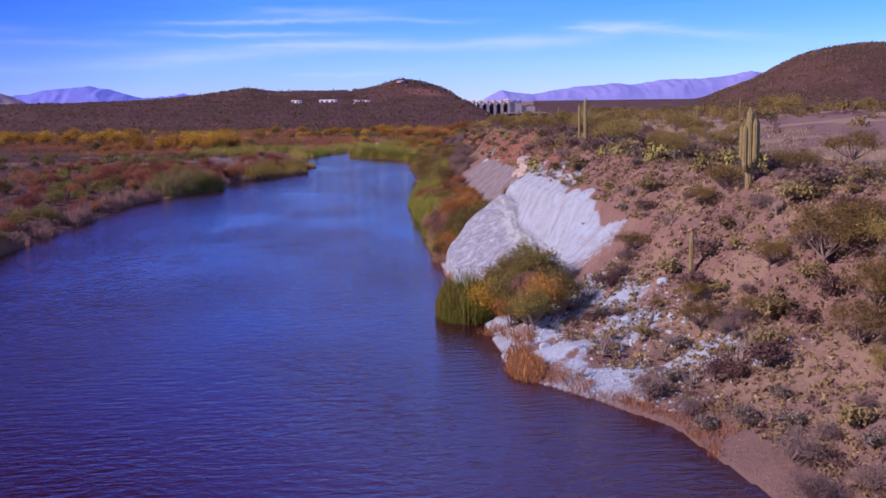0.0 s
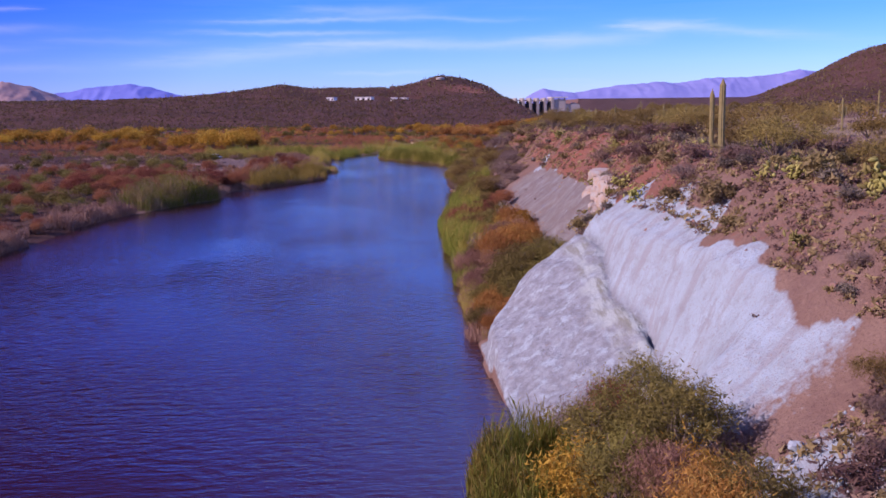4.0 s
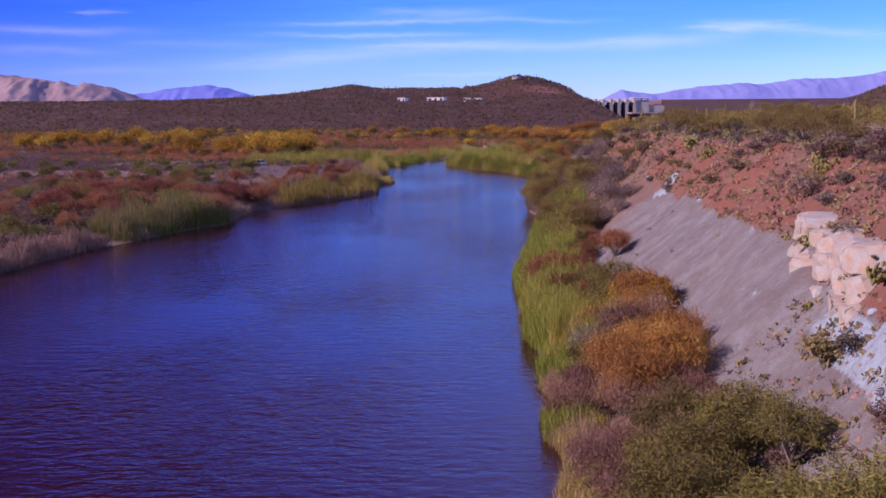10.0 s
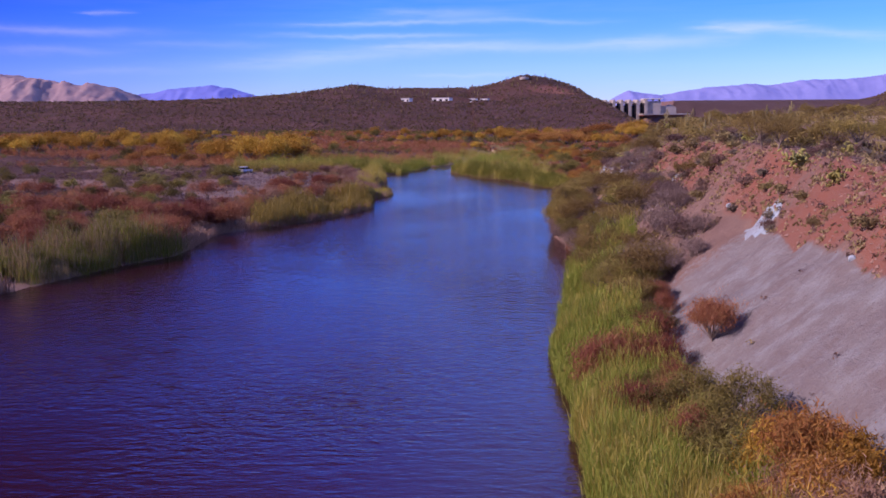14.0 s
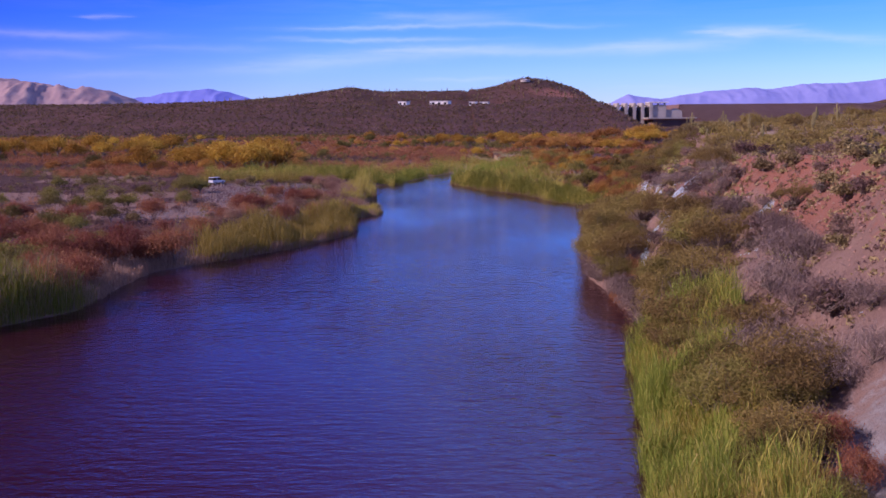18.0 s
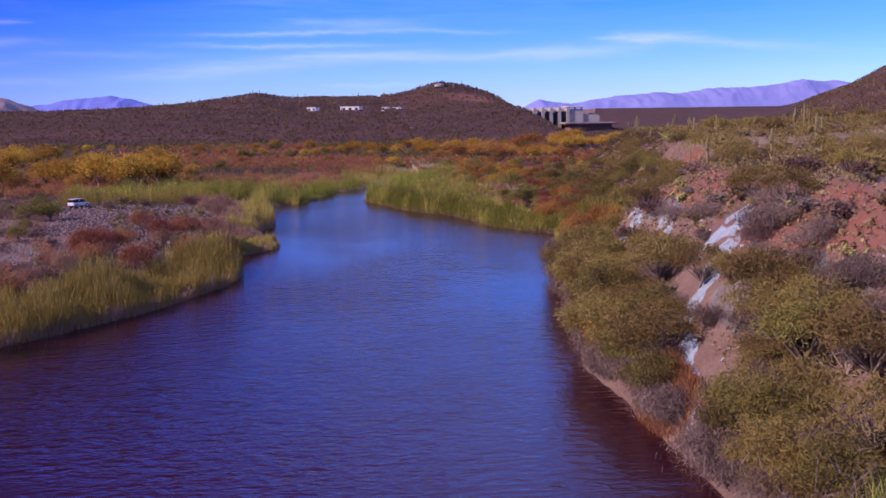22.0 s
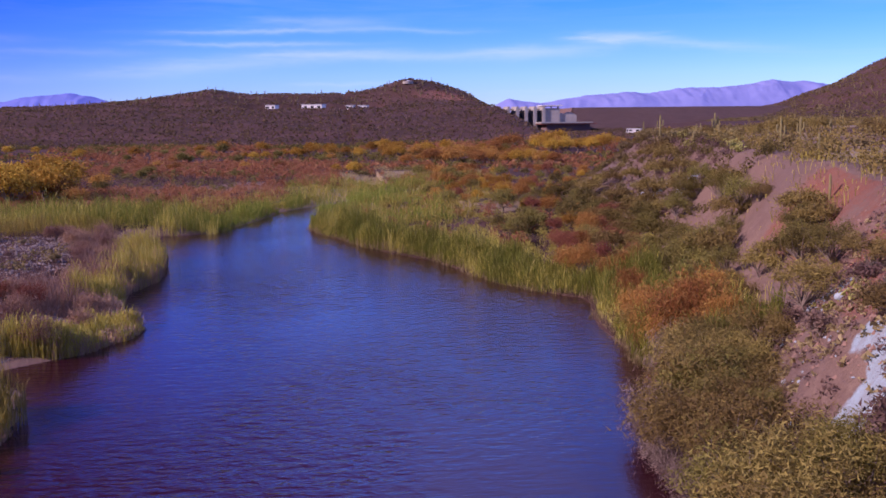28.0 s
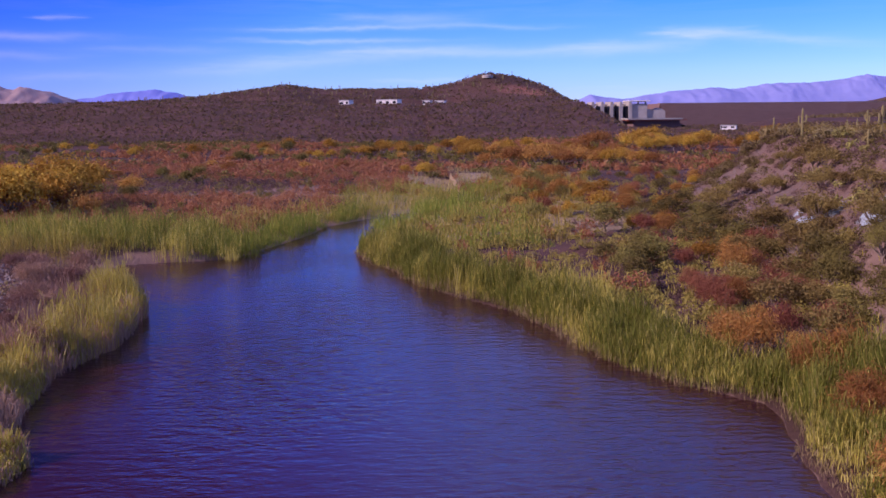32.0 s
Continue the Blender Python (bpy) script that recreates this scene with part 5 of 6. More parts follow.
for kind, n, x0, x1, y0, y1, lo, hi, seed in (
        (MESQ, 24, 16.8, 22.0, 124.5, 142, 0.85, 1.2, 200), (MESQ, 8, 14.2, 17.0, 124, 138, 0.5, 0.8, 201), (ORAN, 9, 14.0, 16.6, 119, 133, 0.5, 0.85, 202), (PINK, 22, 14.3, 18.5, 135, 158, 0.7, 1.05, 203),
        (ORAN, 17, 16.8, 22.5, 149, 160, 0.95, 1.25, 220), (PINK, 8, 17.5, 22.0, 142, 151, 0.8, 1.1, 221), (TWIG, 9, 18.5, 23.5, 160, 170, 1.2, 1.8, 222), (PINK, 6, 18.5, 23.0, 160, 169, 0.9, 1.2, 223), (MESQ, 7, 17.0, 21.5, 158, 167, 0.7, 1.0, 224),
        (ORAN, 7, 19.0, 23.5, 165, 174, 0.8, 1.2, 225), (YELB, 4, 19.5, 23.5, 165, 173, 0.9, 1.3, 226), (TAMA, 9, 17.0, 22.0, 183, 196, 0.8, 1.1, 227), (TWIG, 12, 24.0, 33.0, 205, 250, 1.2, 1.9, 228),
        (MESQ, 8, 20.0, 22.5, 172, 205, 0.6, 0.95, 204), (PV, 13, 21.5, 26.5, 208, 248, 0.8, 1.2, 205), (MESQ, 10, 21.5, 26.0, 208, 248, 0.75, 1.1, 206), (TWIG, 12, 22.0, 29.0, 206, 246, 1.0, 1.6, 207),
        (PV, 7, 27.5, 32.0, 253, 276, 0.8, 1.15, 232), (TWIG, 12, 27.5, 35.0, 253, 280, 0.9, 1.5, 233), (GREY, 14, 28.0, 37.0, 253, 290, 0.8, 1.5, 234), (TAMA, 6, 21.5, 25, 180, 230, 0.7, 0.95, 208)):
    scatter(kind, n, area(x0, x1, y0, y1), (lo, hi), "bank thicket", seed)
scatter(TWIG, 9, band(30, 62, 0.03, 0.34), (0.6, 1.2), "leafless shrubs at the water", 210)
scatter(GREY, 12, band(30, 66, 0.05, 0.4), (0.7, 1.4), "grey brush at the water", 211)
scatter(TWIG, 26, band(45, 120, 0.4, 1.1), (0.5, 1.0), "leafless shrubs on the slope", 212)
for x, y, z in ((37.5, 339.3, 1.5), (39.4, 340.7, 1.4), (38.9, 344.0, 1.1), (42.4, 345.8, 1.3), (39.1, 335.4, 1.2)):
    plant(ORAN, x, y, z, "bank willows")
scatter(TWIG, 60, band(244, 338, 0.0, 0.12), (0.9, 1.6), "leafless shrubs at the water", 230)
scatter(PINK, 14, band(246, 336, 0.0, 0.16), (0.4, 0.75), "bank tamarisks", 231)
scatter(PINK, 12, band(117, 150, 0.0, 0.08), (0.45, 0.75), "bank tamarisks", 235)
scatter(MESQ, 7, band(119, 145, 0.0, 0.08), (0.4, 0.65), "bank trees", 236)
for x, y, z in ((33.5, 64.5, 1.3), (35.5, 63.0, 1.2), (33.0, 56.5, 1.3), (34.5, 54.5, 1.2), (31.0, 55.0, 1.0), (36.5, 58.5, 1.1)):
    plant(PV, x, y, z, "palo verdes on the bluff")
scatter(PV, 16, band(100, 250, 0.98, 1.5), (0.85, 1.3), "palo verdes on the bluff", 240)
for k, x, y, z in ((PV, 30.0, 263.5, 1.2), (PV, 31.5, 268.0, 0.9), (MESQ, 29.5, 257.0, 1.1), (PV, 31.0, 259.5, 1.1), (PV, 37.0, 283.0, 0.9), (BARE, 32.0, 259.5, 1.8), (BARE, 30.0, 254.0, 1.7), (TWIG, 33.5, 273.5, 1.5), (TWIG, 36.0, 277.0, 1.3)):
    plant(k, x, y, z, "bank thicket")
# boulders
scatter(BOUL_W, 64, band(58, 98, 0.1, 0.6), (0.25, 1.1), "white boulders", 30)
scatter(BOUL_W, 20, band(96, 330, 0.3, 0.7), (0.25, 0.8), "white boulders", 31)
scatter(BOUL_R, 70, band(60, 330, 0.6, 1.02), (0.25, 0.7), "red boulders", 32)
ledge = tagged(empty("rock_ledge", pose(29.0, 154.0, 0, 0, 0, -6.5)), "broken white rock ledge with orange stains in the bluff", "rock")
lr = np.random.default_rng(77)
for k in range(15):
    y, z = -10.5 + 1.0 * k + lr.uniform(-0.5, 0.5), 8.1 + 1.3 * (k % 3) + lr.uniform(-0.3, 0.3)
    bm = bmesh.new()
    bmesh.ops.create_icosphere(bm, subdivisions=3, radius=0.8)
    tilt = Matrix.Rotation(lr.uniform(-0.3, 0.3), 3, "X") @ Matrix.Rotation(lr.uniform(-0.5, 0.5), 3, "Z")
    cuts = [(tilt @ Vector(n), lr.uniform(0.34, 0.5)) for n in ((1, 0, 0), (-1, 0, 0), (0, 1, 0), (0, -1, 0), (0, 0, 1), (0, 0, -1), (-0.7, -0.7, 0), (-0.6, 0, 0.8), (0, -0.8, 0.6))]
    for v in bm.verts:
        for n, c in cuts:
            d = v.co.dot(n) - c
            if d > 0:
                v.co -= n * d
        v.co = Vector((v.co.x * 3.0, v.co.y * lr.uniform(2.95, 3.05) , v.co.z * 1.9)) + Vector(lr.normal(size=3) * 0.03)
    bmesh.ops.translate(bm, verts=bm.verts[:], vec=(0.35 + 0.5 * (k % 3), y, z))
    part("rock_slab", bm, ROCK_O, ledge)
# the left floodplain
scatter(TAMAFAR, 55, area(-90, -12, 185, 345, lambda x, y: x < shore_left(y) - 5), (0.8, 1.35), "left bank tamarisks", 40)
scatter(MESQFAR, 110, area(-150, -42, 170, 420, lambda x, y: x < shore_left(y) - 6), (0.8, 1.2), "left bank trees", 41)
scatter(TAMAFAR, 20, area(-64, -34, 250, 300, lambda x, y: x < shore_left(y) - 4), (1.1, 1.6), "left bank tamarisks", 44)
scatter(TAMAFAR, 12, area(-64, -44, 262, 300), (1.1, 1.5), "left bank willows", 45)
scatter(TAMAFAR, 14, area(-30, -14, 325, 372, lambda x, y: x < shore_left(y) - 5), (0.9, 1.3), "left bank tamarisks", 46)
scatter(DRY, 60, area(-70, -12, 190, 430, lambda x, y: x < shore_left(y) - 4), (0.9, 1.8), "left bank bushes", 42)
scatter(CREO, 40, area(-90, -20, 300, 470, lambda x, y: x < shore_left(y) - 6), (0.9, 1.9), "left bank bushes", 43)
scatter(TAMAFAR, 26, area(-60, -46, 110, 236, lambda x, y: 1.5 < shore_left(y) - x < 9), (0.6, 1.0), "left bank tamarisks", 300)
scatter(MESQFAR, 26, area(-66, -46, 110, 236, lambda x, y: 2 < shore_left(y) - x < 14), (0.7, 1.1), "left bank trees", 301)
scatter(DRY, 40, area(-60, -44, 120, 240, lambda x, y: 0.6 < shore_left(y) - x < 7), (1.0, 2.0), "left bank bushes", 302)
scatter(TAMAFAR, 22, area(-40, -27, 262, 294, lambda x, y: 1.0 < shore_left(y) - x < 9), (1.0, 1.5), "left bank tamarisks", 303)
scatter(MESQFAR, 8, area(-44, -30, 262, 292, lambda x, y: 5 < shore_left(y) - x < 14), (0.8, 1.1), "left bank trees", 304)
scatter(PINKFAR, 30, area(-34, -10, 345, 425, lambda x, y: 2.0 < shore_left(y) - x < 12), (0.8, 1.3), "left bank tamarisks", 305)
scatter(PINKFAR, 16, area(-44, -24, 292, 345, lambda x, y: 6.0 < shore_left(y) - x < 18), (0.8, 1.3), "left bank tamarisks", 306)
# autumn trees across the valley
for kind, n, x0, x1, y0, y1, lo, hi, seed in (
        (COTY, 24, -200, -120, 560, 640, 0.8, 1.15, 50), (COTY, 22, -92, -46, 474, 512, 0.8, 1.1, 51), (COTO, 16, -120, -40, 480, 540, 0.5, 0.75, 52), (COTG, 8, -120, -20, 490, 620, 0.4, 0.6, 53),
        (COTY, 26, -260, 0, 700, 790, 0.45, 0.75, 54), (COTO, 20, -230, 20, 600, 760, 0.35, 0.55, 55), (COTG, 22, -220, 120, 690, 800, 0.45, 0.75, 56),
        (COTY, 20, 0, 70, 700, 800, 0.55, 0.85, 57), (COTO, 30, 38, 100, 640, 720, 0.6, 0.95, 58), (COTY, 8, 40, 100, 640, 720, 0.6, 0.8, 59), (COTY, 22, 112, 170, 720, 790, 0.8, 1.1, 64), (COTO, 12, 95, 170, 740, 820, 0.8, 1.0, 65),
        (COTY, 4, 12, 26, 606, 622, 0.4, 0.6, 66), (COTO, 7, 40, 60, 512, 530, 0.35, 0.55, 67), (COTY, 6, 40, 60, 470, 520, 0.35, 0.5, 68), (COTO, 6, 34, 60, 555, 600, 0.4, 0.6, 69)):
    scatter(kind, n, area(x0, x1, y0, y1), (lo, hi), "cottonwoods", seed)


# ---- reeds, far brush and stones: nobody could count them ----
def blades(rng, xs, ys, h, w, lean=0.25):
    """Upright stalks, and between them leaves that spring from a stalk and arch over."""
    n = len(xs)
    zs = np.maximum(height(xs, ys) - 0.15, -0.4)
    a, b = rng.random(n) * 6.283, rng.random(n) * 6.283
    hh = h * (0.6 + 0.55 * rng.random(n))
    leaf = rng.random(n) < 0.66
    up = np.where(leaf, hh * (0.15 + 0.75 * rng.random(n)), 0)
    ln = np.where(leaf, 0.45 + 0.14 * hh, hh)
    out = np.where(leaf, 0.22 + 0.45 * rng.random(n), 0.7 * lean * rng.random(n)) * ln
    lx, ly = np.cos(a) * out, np.sin(a) * out
    ww = w * np.where(leaf, 1.0, 0.85)
    side = np.stack([np.cos(b) * ww / 2, np.sin(b) * ww / 2, 0 * ww], -1)
    base = np.stack([xs, ys, zs + up], -1)
    mid = base + np.stack([lx * 0.45, ly * 0.45, ln * np.where(leaf, 0.55, 0.6)], -1)
    tip = base + np.stack([lx, ly, ln * np.where(leaf, 0.25 + 0.7 * rng.random(n), 1.0)], -1)
    v = np.stack([base - side * 0.6, base + side * 0.6, mid + side, tip, mid - side], 1).reshape(-1, 3)
    return v, (np.array([(0, 1, 2), (0, 2, 4), (4, 2, 3)])[None] + 5 * np.arange(n)[:, None, None]).reshape(-1, 3)


def reed_bed(label, mat, seed, n, pick, h, w=0.06, lean=0.38, name="reed_bed", ragged=0.0):
    rng = np.random.default_rng(seed)
    xs, ys, *q = pick(rng, 2 * n)
    q = q[0] if q else 0 * xs + 0.5
    tint = fractal(xs, ys, 4.0, 3, 95) + 0.25 * (rng.random(len(xs)) - 0.5)
    ok = tint > 0.42 if mat is REED else (tint < 0.56 if mat is REEDGOLD else tint > -1)
    ok &= fractal(xs, ys, 11.0, 3, 96) > ragged
    xs, ys, q = xs[ok][:n], ys[ok][:n], q[ok][:n]
    hs = h * np.clip(2.1 * fractal(xs, ys, 5.0, 3, 97) - 0.1, 0.35, 1.3) * (0.62 + 0.62 * vnoise(xs / 1.1, ys / 1.1, 98)) * (0.3 + 0.7 * np.sqrt(np.clip(1 - (2 * q - 1) ** 2, 0, 1)))
    v, f = blades(rng, xs, ys, hs, w, lean)
    return tagged(part(name, mesh_of(name, v, f), mat), label, "reeds", kind="stuff")


def along_right(y0, y1, d0, d1):
    def pick(rng, n):
        ys = rng.uniform(y0, y1, n)
        edge = 3.6 * (fractal(ys, ys * 0 + 3, 7, 4, 90) - 0.40)
        q = rng.random(n)
        return shore_right(ys) + edge + d0 + (d1 - d0) * q, ys, 0.15 + 0.6 * q
    return pick


def along_left(y0, y1, d0, d1):
    def pick(rng, n):
        ys = rng.uniform(y0, y1, n)
        edge = 0.8 * (fractal(ys, ys * 0 + 3, 4, 3, 91) - 0.5)
        q = rng.random(n)
        return shore_left(ys) + edge - d0 - (d1 - d0) * q, ys, 0.08 + 0.8 * q
    return pick


def dome(cx, cy, rx, ry):
    def pick(rng, n):
        a, r = rng.random(n) * 6.283, np.sqrt(rng.random(n))
        return cx + rx * r * np.cos(a), cy + ry * r * np.sin(a), 0.5 + 0.5 * r
    return pick


def patch(x0, x1, y0, y1):
    def pick(rng, n):
        return rng.uniform(x0, x1, n), rng.uniform(y0, y1, n)
    return pick


reed_bed("tall green and straw reeds at the water's edge", REED, 600, 80000, along_right(163, 240, -1.0, 5.5), 3.3, 0.036, 0.5)
reed_bed("tall golden reeds at the water's edge", REEDGOLD, 601, 34000, along_right(163, 238, -0.8, 5.5), 3.3, 0.036, 0.5)
reed_bed("green reeds at the water's edge", REED, 602, 10000, along_right(150, 176, -0.8, 2.2), 2.2, 0.036)
reed_bed("green reed clump beside the white cliff", REEDGOLD, 603, 11000, dome(12.4, 91.5, 3.0, 4.2), 3.6, 0.042)
reed_bed("green stalks in the reed clump beside the white cliff", REED, 631, 11000, dome(12.4, 91.0, 3.2, 4.4), 3.7, 0.042)
reed_bed("tall green reeds along the inside bend", REED, 604, 56000, along_right(330, 446, -0.4, 6.0), 3.7, 0.05)
reed_bed("golden reeds along the inside bend", REEDGOLD, 605, 22000, along_right(338, 448, -0.3, 8.0), 3.3, 0.05)
reed_bed("pale straw reed skirt along the inside bend", REEDPALE, 606, 4000, along_right(336, 448, -0.9, 0.6), 1.4, 0.05, 0.6)
reed_bed("greyish green reed clump on the left bank", REED, 607, 8000, along_left(238, 266, -0.5, 7.0), 4.2)
reed_bed("pale golden tops of the left bank reed clump", REEDPALE, 625, 10000, along_left(239, 266, -0.3, 7.5), 4.2)
reed_bed("pale reed clump on the left bank", PINKREED, 608, 9375, along_left(208, 235, -0.3, 4.5), 2.6)
reed_bed("golden reed bank on the left shore", REEDGOLD, 609, 19500, along_left(291, 335, -0.6, 9.0), 3.9)
reed_bed("golden reeds on the small point", REEDGOLD, 610, 9375, along_left(350, 364, -0.4, 5.0), 2.6)
reed_bed("golden reeds on the gravel bar's edge", REEDGOLD, 611, 13500, along_left(372, 412, -0.4, 5.0), 3.6)
reed_bed("dead pinkish reeds on the gravel bar", PINKREED, 612, 12000, along_left(364, 418, 1.5, 9.0), 2.7)
reed_bed("green reeds on the far left shore", REED, 613, 16000, patch(-60, -6, 441, 462), 4.0)
reed_bed("golden reeds on the far left shore", REEDGOLD, 614, 12000, patch(-60, -8, 439, 460), 3.6)
reed_bed("golden reeds around the quiet cove", REEDGOLD, 632, 5000, patch(-60, -24, 430, 443), 3.0)
reed_bed("dark green reeds where the channel narrows", REED, 615, 9000, along_left(444, 500, -0.2, 6.0), 3.2)
reed_bed("reed meadow beyond the bend", REEDGOLD, 616, 16000, lambda rng, n: ((lambda y: (shore_right(np.minimum(y, 500)) + rng.uniform(2, 30, n) + 0.12 * (y - 445), y))(rng.uniform(446, 580, n))), 2.0, 0.14, ragged=0.28)
reed_bed("dry russet grass at the water's edge", DRYGRASS, 617, 3000, along_right(246, 336, -0.4, 1.6), 1.3, ragged=0.53)
reed_bed("russet orange grass clump at the water's edge", DRYGRASS, 627, 5200, dome(25.1, 266.4, 1.5, 4.4), 2.2, 0.04)
reed_bed("golden and green reeds behind the narrow channel", REEDGOLD, 628, 7000, lambda rng, n: ((lambda y: (shore_left(y) - rng.uniform(0, 16, n), y))(rng.uniform(462, 545, n))), 2.8, 0.08)
reed_bed("pale grass meadow on the valley floor", REEDPALE, 629, 9000, patch(14, 62, 515, 650), 1.0, 0.16, ragged=0.36)
reed_bed("green reeds of the meadow beyond the bend", REED, 630, 9000, lambda rng, n: ((lambda y: (shore_right(np.minimum(y, 500)) + rng.uniform(0, 26, n), y))(rng.uniform(440, 560, n))), 2.6, 0.09, ragged=0.4)
reed_bed("dry mauve grass under the bank brush", PINKREED, 641, 9000, along_right(244, 336, -0.3, 2.2), 1.1, ragged=0.35)
reed_bed("dry olive and straw grass under the thicket", REEDGOLD, 642, 7000, along_right(123.5, 152, -0.7, 2.4), 1.3, 0.028)
reed_bed("dead pinkish reeds under the thicket", PINKREED, 643, 7000, along_right(123.5, 160, -0.7, 1.6), 1.4, 0.028)
reed_bed("reddish dead reed skirt of the left point", PINKREED, 644, 9000, along_left(350, 414, -0.5, 1.8), 1.9)
reed_bed("reddish dead reed skirt of the golden bank", PINKREED, 645, 5000, along_left(291, 330, -0.6, 0.8), 1.5)
reed_bed("dry russet grass on the toe of the bank", DRYGRASS, 618, 2600, along_right(40, 84, -0.3, 1.8), 0.6, ragged=0.50)
reed_bed("rusty dead reeds by the thicket", DRYGRASS, 626, 1300, dome(13.6, 70.0, 1.4, 3.0), 1.2)
reed_bed("dead pinkish reeds under the left bank brush", PINKREED, 640, 12000, along_left(130, 210, -0.3, 3.5), 2.0, ragged=0.40)
reed_bed("dry russet grass on the left shore", PINKREED, 619, 9000, along_left(267, 291, 0.0, 6.0), 2.2)
reed_bed("dry straw grass along the bluff top", REEDPALE, 620, 16875, lambda rng, n: ((lambda y: (np.interp(y, _bk[:, 0], _bk[:, 5]) + rng.uniform(0, 30, n), y))(rng.uniform(60, 340, n))), 0.45, 0.07)


reed_bed("low straw grass between the bushes of the bend", REEDGOLD, 621, 3500, lambda rng, n: ((lambda y: (shore_right(y) + rng.uniform(5, 30, n), y))(rng.uniform(345, 470, n))), 1.1, 0.1, 0.5)


reed_bed("dark reeds where the channel ends", REED, 623, 4500, along_right(470, 530, -0.5, 6.0), 3.2)
reed_bed("dark reeds where the channel ends", REED, 624, 4500, patch(0, 42, 512, 548), 2.8)


def brush_field(name, label, mat, seed, n, pick, size, leaves=14, leaf=0.5, flat=0.7, cat="brush", upright=0.1):
    """Many small shrubs, each a handful of leaf clusters."""
    rng = np.random.default_rng(seed)
    xs, ys = pick(rng, n)
    far = ~by_car(xs, ys)
    xs, ys = xs[far], ys[far]
    zs = height(xs, ys)
    s = rng.uniform(size[0], size[1], len(xs))
    off = rng.normal(size=(len(xs), leaves, 3))
    off /= np.linalg.norm(off, axis=2, keepdims=True)
    off *= 0.66 * (0.45 + 0.55 * rng.random((len(xs), leaves, 1))) * (0.75 + 0.5 * vnoise(3 * off[:, :, :1] + xs[:, None, None], 3 * off[:, :, 1:2] + ys[:, None, None], 99))
    off[:, :, 2] = np.abs(off[:, :, 2]) * flat * 1.5 + 0.06
    c = np.stack([xs, ys, zs], -1)[:, None] + off * s[:, None, None]
    v, f = leaf_quads(rng, c.reshape(-1, 3), leaf * np.repeat(s, leaves)[:, None], upright, 1.3 + 2.2 * upright)
    return tagged(part(name, mesh_of(name, v, f), mat), label, cat, kind="stuff")


def patch_far(x0, x1, y0, y1):
    def pick(rng, n):
        xs, ys = rng.uniform(x0, x1, 2 * n), rng.uniform(y0, y1, 2 * n)
        ok = xs < shore_left(ys) - 5
        return xs[ok][:n], ys[ok][:n]
    return pick


def bend_floor(y0, y1):
    def pick(rng, n):
        ys = rng.uniform(y0, y1, n)
        a, b = shore_right(np.minimum(ys, 470)) + 7, np.interp(ys, _bk[:, 0], _bk[:, 1]) + 3
        return a + (b - a) * rng.random(n), ys
    return pick


def keep_land(x0, x1, y0, y1, clump=0.0, seed=0):
    def pick(rng, n):
        xs, ys = rng.uniform(x0, x1, 4 * n), rng.uniform(y0, y1, 4 * n)
        b0 = np.interp(ys, _bk[:, 0], _bk[:, 1])
        ok = (xs < shore_left(ys) - 8) | ((xs > shore_right(ys) + 10) & (ys < 520)) | (ys > 525)
        ok &= ~((np.abs(xs) < 58) & (ys > 1122) & (ys < 1168))
        if clump:
            ok &= fractal(xs, ys, clump, 3, seed) > 0.48
        return xs[ok][:n], ys[ok][:n]
    return pick


brush_field("brush", "purplish brown dry brush on the floodplain", DRYBUSH, 700, 4400, keep_land(-320, -15, 120, 560, 22, 7), (0.8, 1.9), 36, 0.15)
brush_field("brush", "olive brush scattered over the floodplain", CREOSOTE, 701, 3800, keep_land(-320, -15, 120, 600, 26, 8), (0.8, 2.1), 38, 0.15)
brush_field("brush", "rusty tamarisk thicket on the floodplain", TAMARISK, 702, 1900, keep_land(-300, 14, 466, 680, 30, 9), (1.6, 3.4), 150, 0.068, 0.9, upright=0.6)
brush_field("brush", "grey-brown brush between the rusty thickets", DRYBUSH, 718, 1500, keep_land(-300, 14, 466, 700, 24, 19), (1.2, 2.4), 60, 0.13, 0.8)
brush_field("brush", "olive brush between the rusty thickets", OLIVE, 719, 800, keep_land(-300, 14, 466, 700, 24, 20), (1.2, 2.6), 70, 0.13, 0.8)
brush_field("brush", "rusty thicket left of the river", TAMARISK, 703, 240, keep_land(-140, -30, 190, 380, 24, 10), (1.2, 2.4), 260, 0.05, 0.9, upright=0.6)
brush_field("brush", "rounded yellow-green shrubs on the dark soil of the bend", SHRUBGREEN, 704, 520, bend_floor(385, 560), (0.9, 2.2), 190, 0.085)
brush_field("brush", "brown-grey shrubs on the dark soil of the bend", DRYBUSH, 720, 260, bend_floor(385, 620), (0.7, 1.6), 140, 0.10)
brush_field("brush", "rusty brush beyond the inside bend", TAMARISK, 705, 150, bend_floor(400, 680), (1.0, 2.6), 170, 0.085, 0.9, upright=0.6)
brush_field("brush", "rusty thicket behind the far shore reeds", TAMARISK, 715, 750, patch_far(-110, 2, 458, 530), (1.4, 2.8), 180, 0.065, 0.9, upright=0.6)
for k, n0, sd in ((YELB, 14, 60), (ORAN, 16, 61), (TAMAFAR, 14, 62), (MESQFAR, 30, 63)):
    scatter(k, n0, area(34, 84, 420, 580, lambda x, y: x < np.interp(y, _bk[:, 0], _bk[:, 1]) + 3), (0.7, 1.3), "bend thicket", sd)
brush_field("brush", "rusty brush between the cottonwoods", TAMARISK, 706, 3600, keep_land(-320, 190, 620, 890, 40, 13), (1.5, 3.2), 40, 0.18, 0.9, upright=0.5)
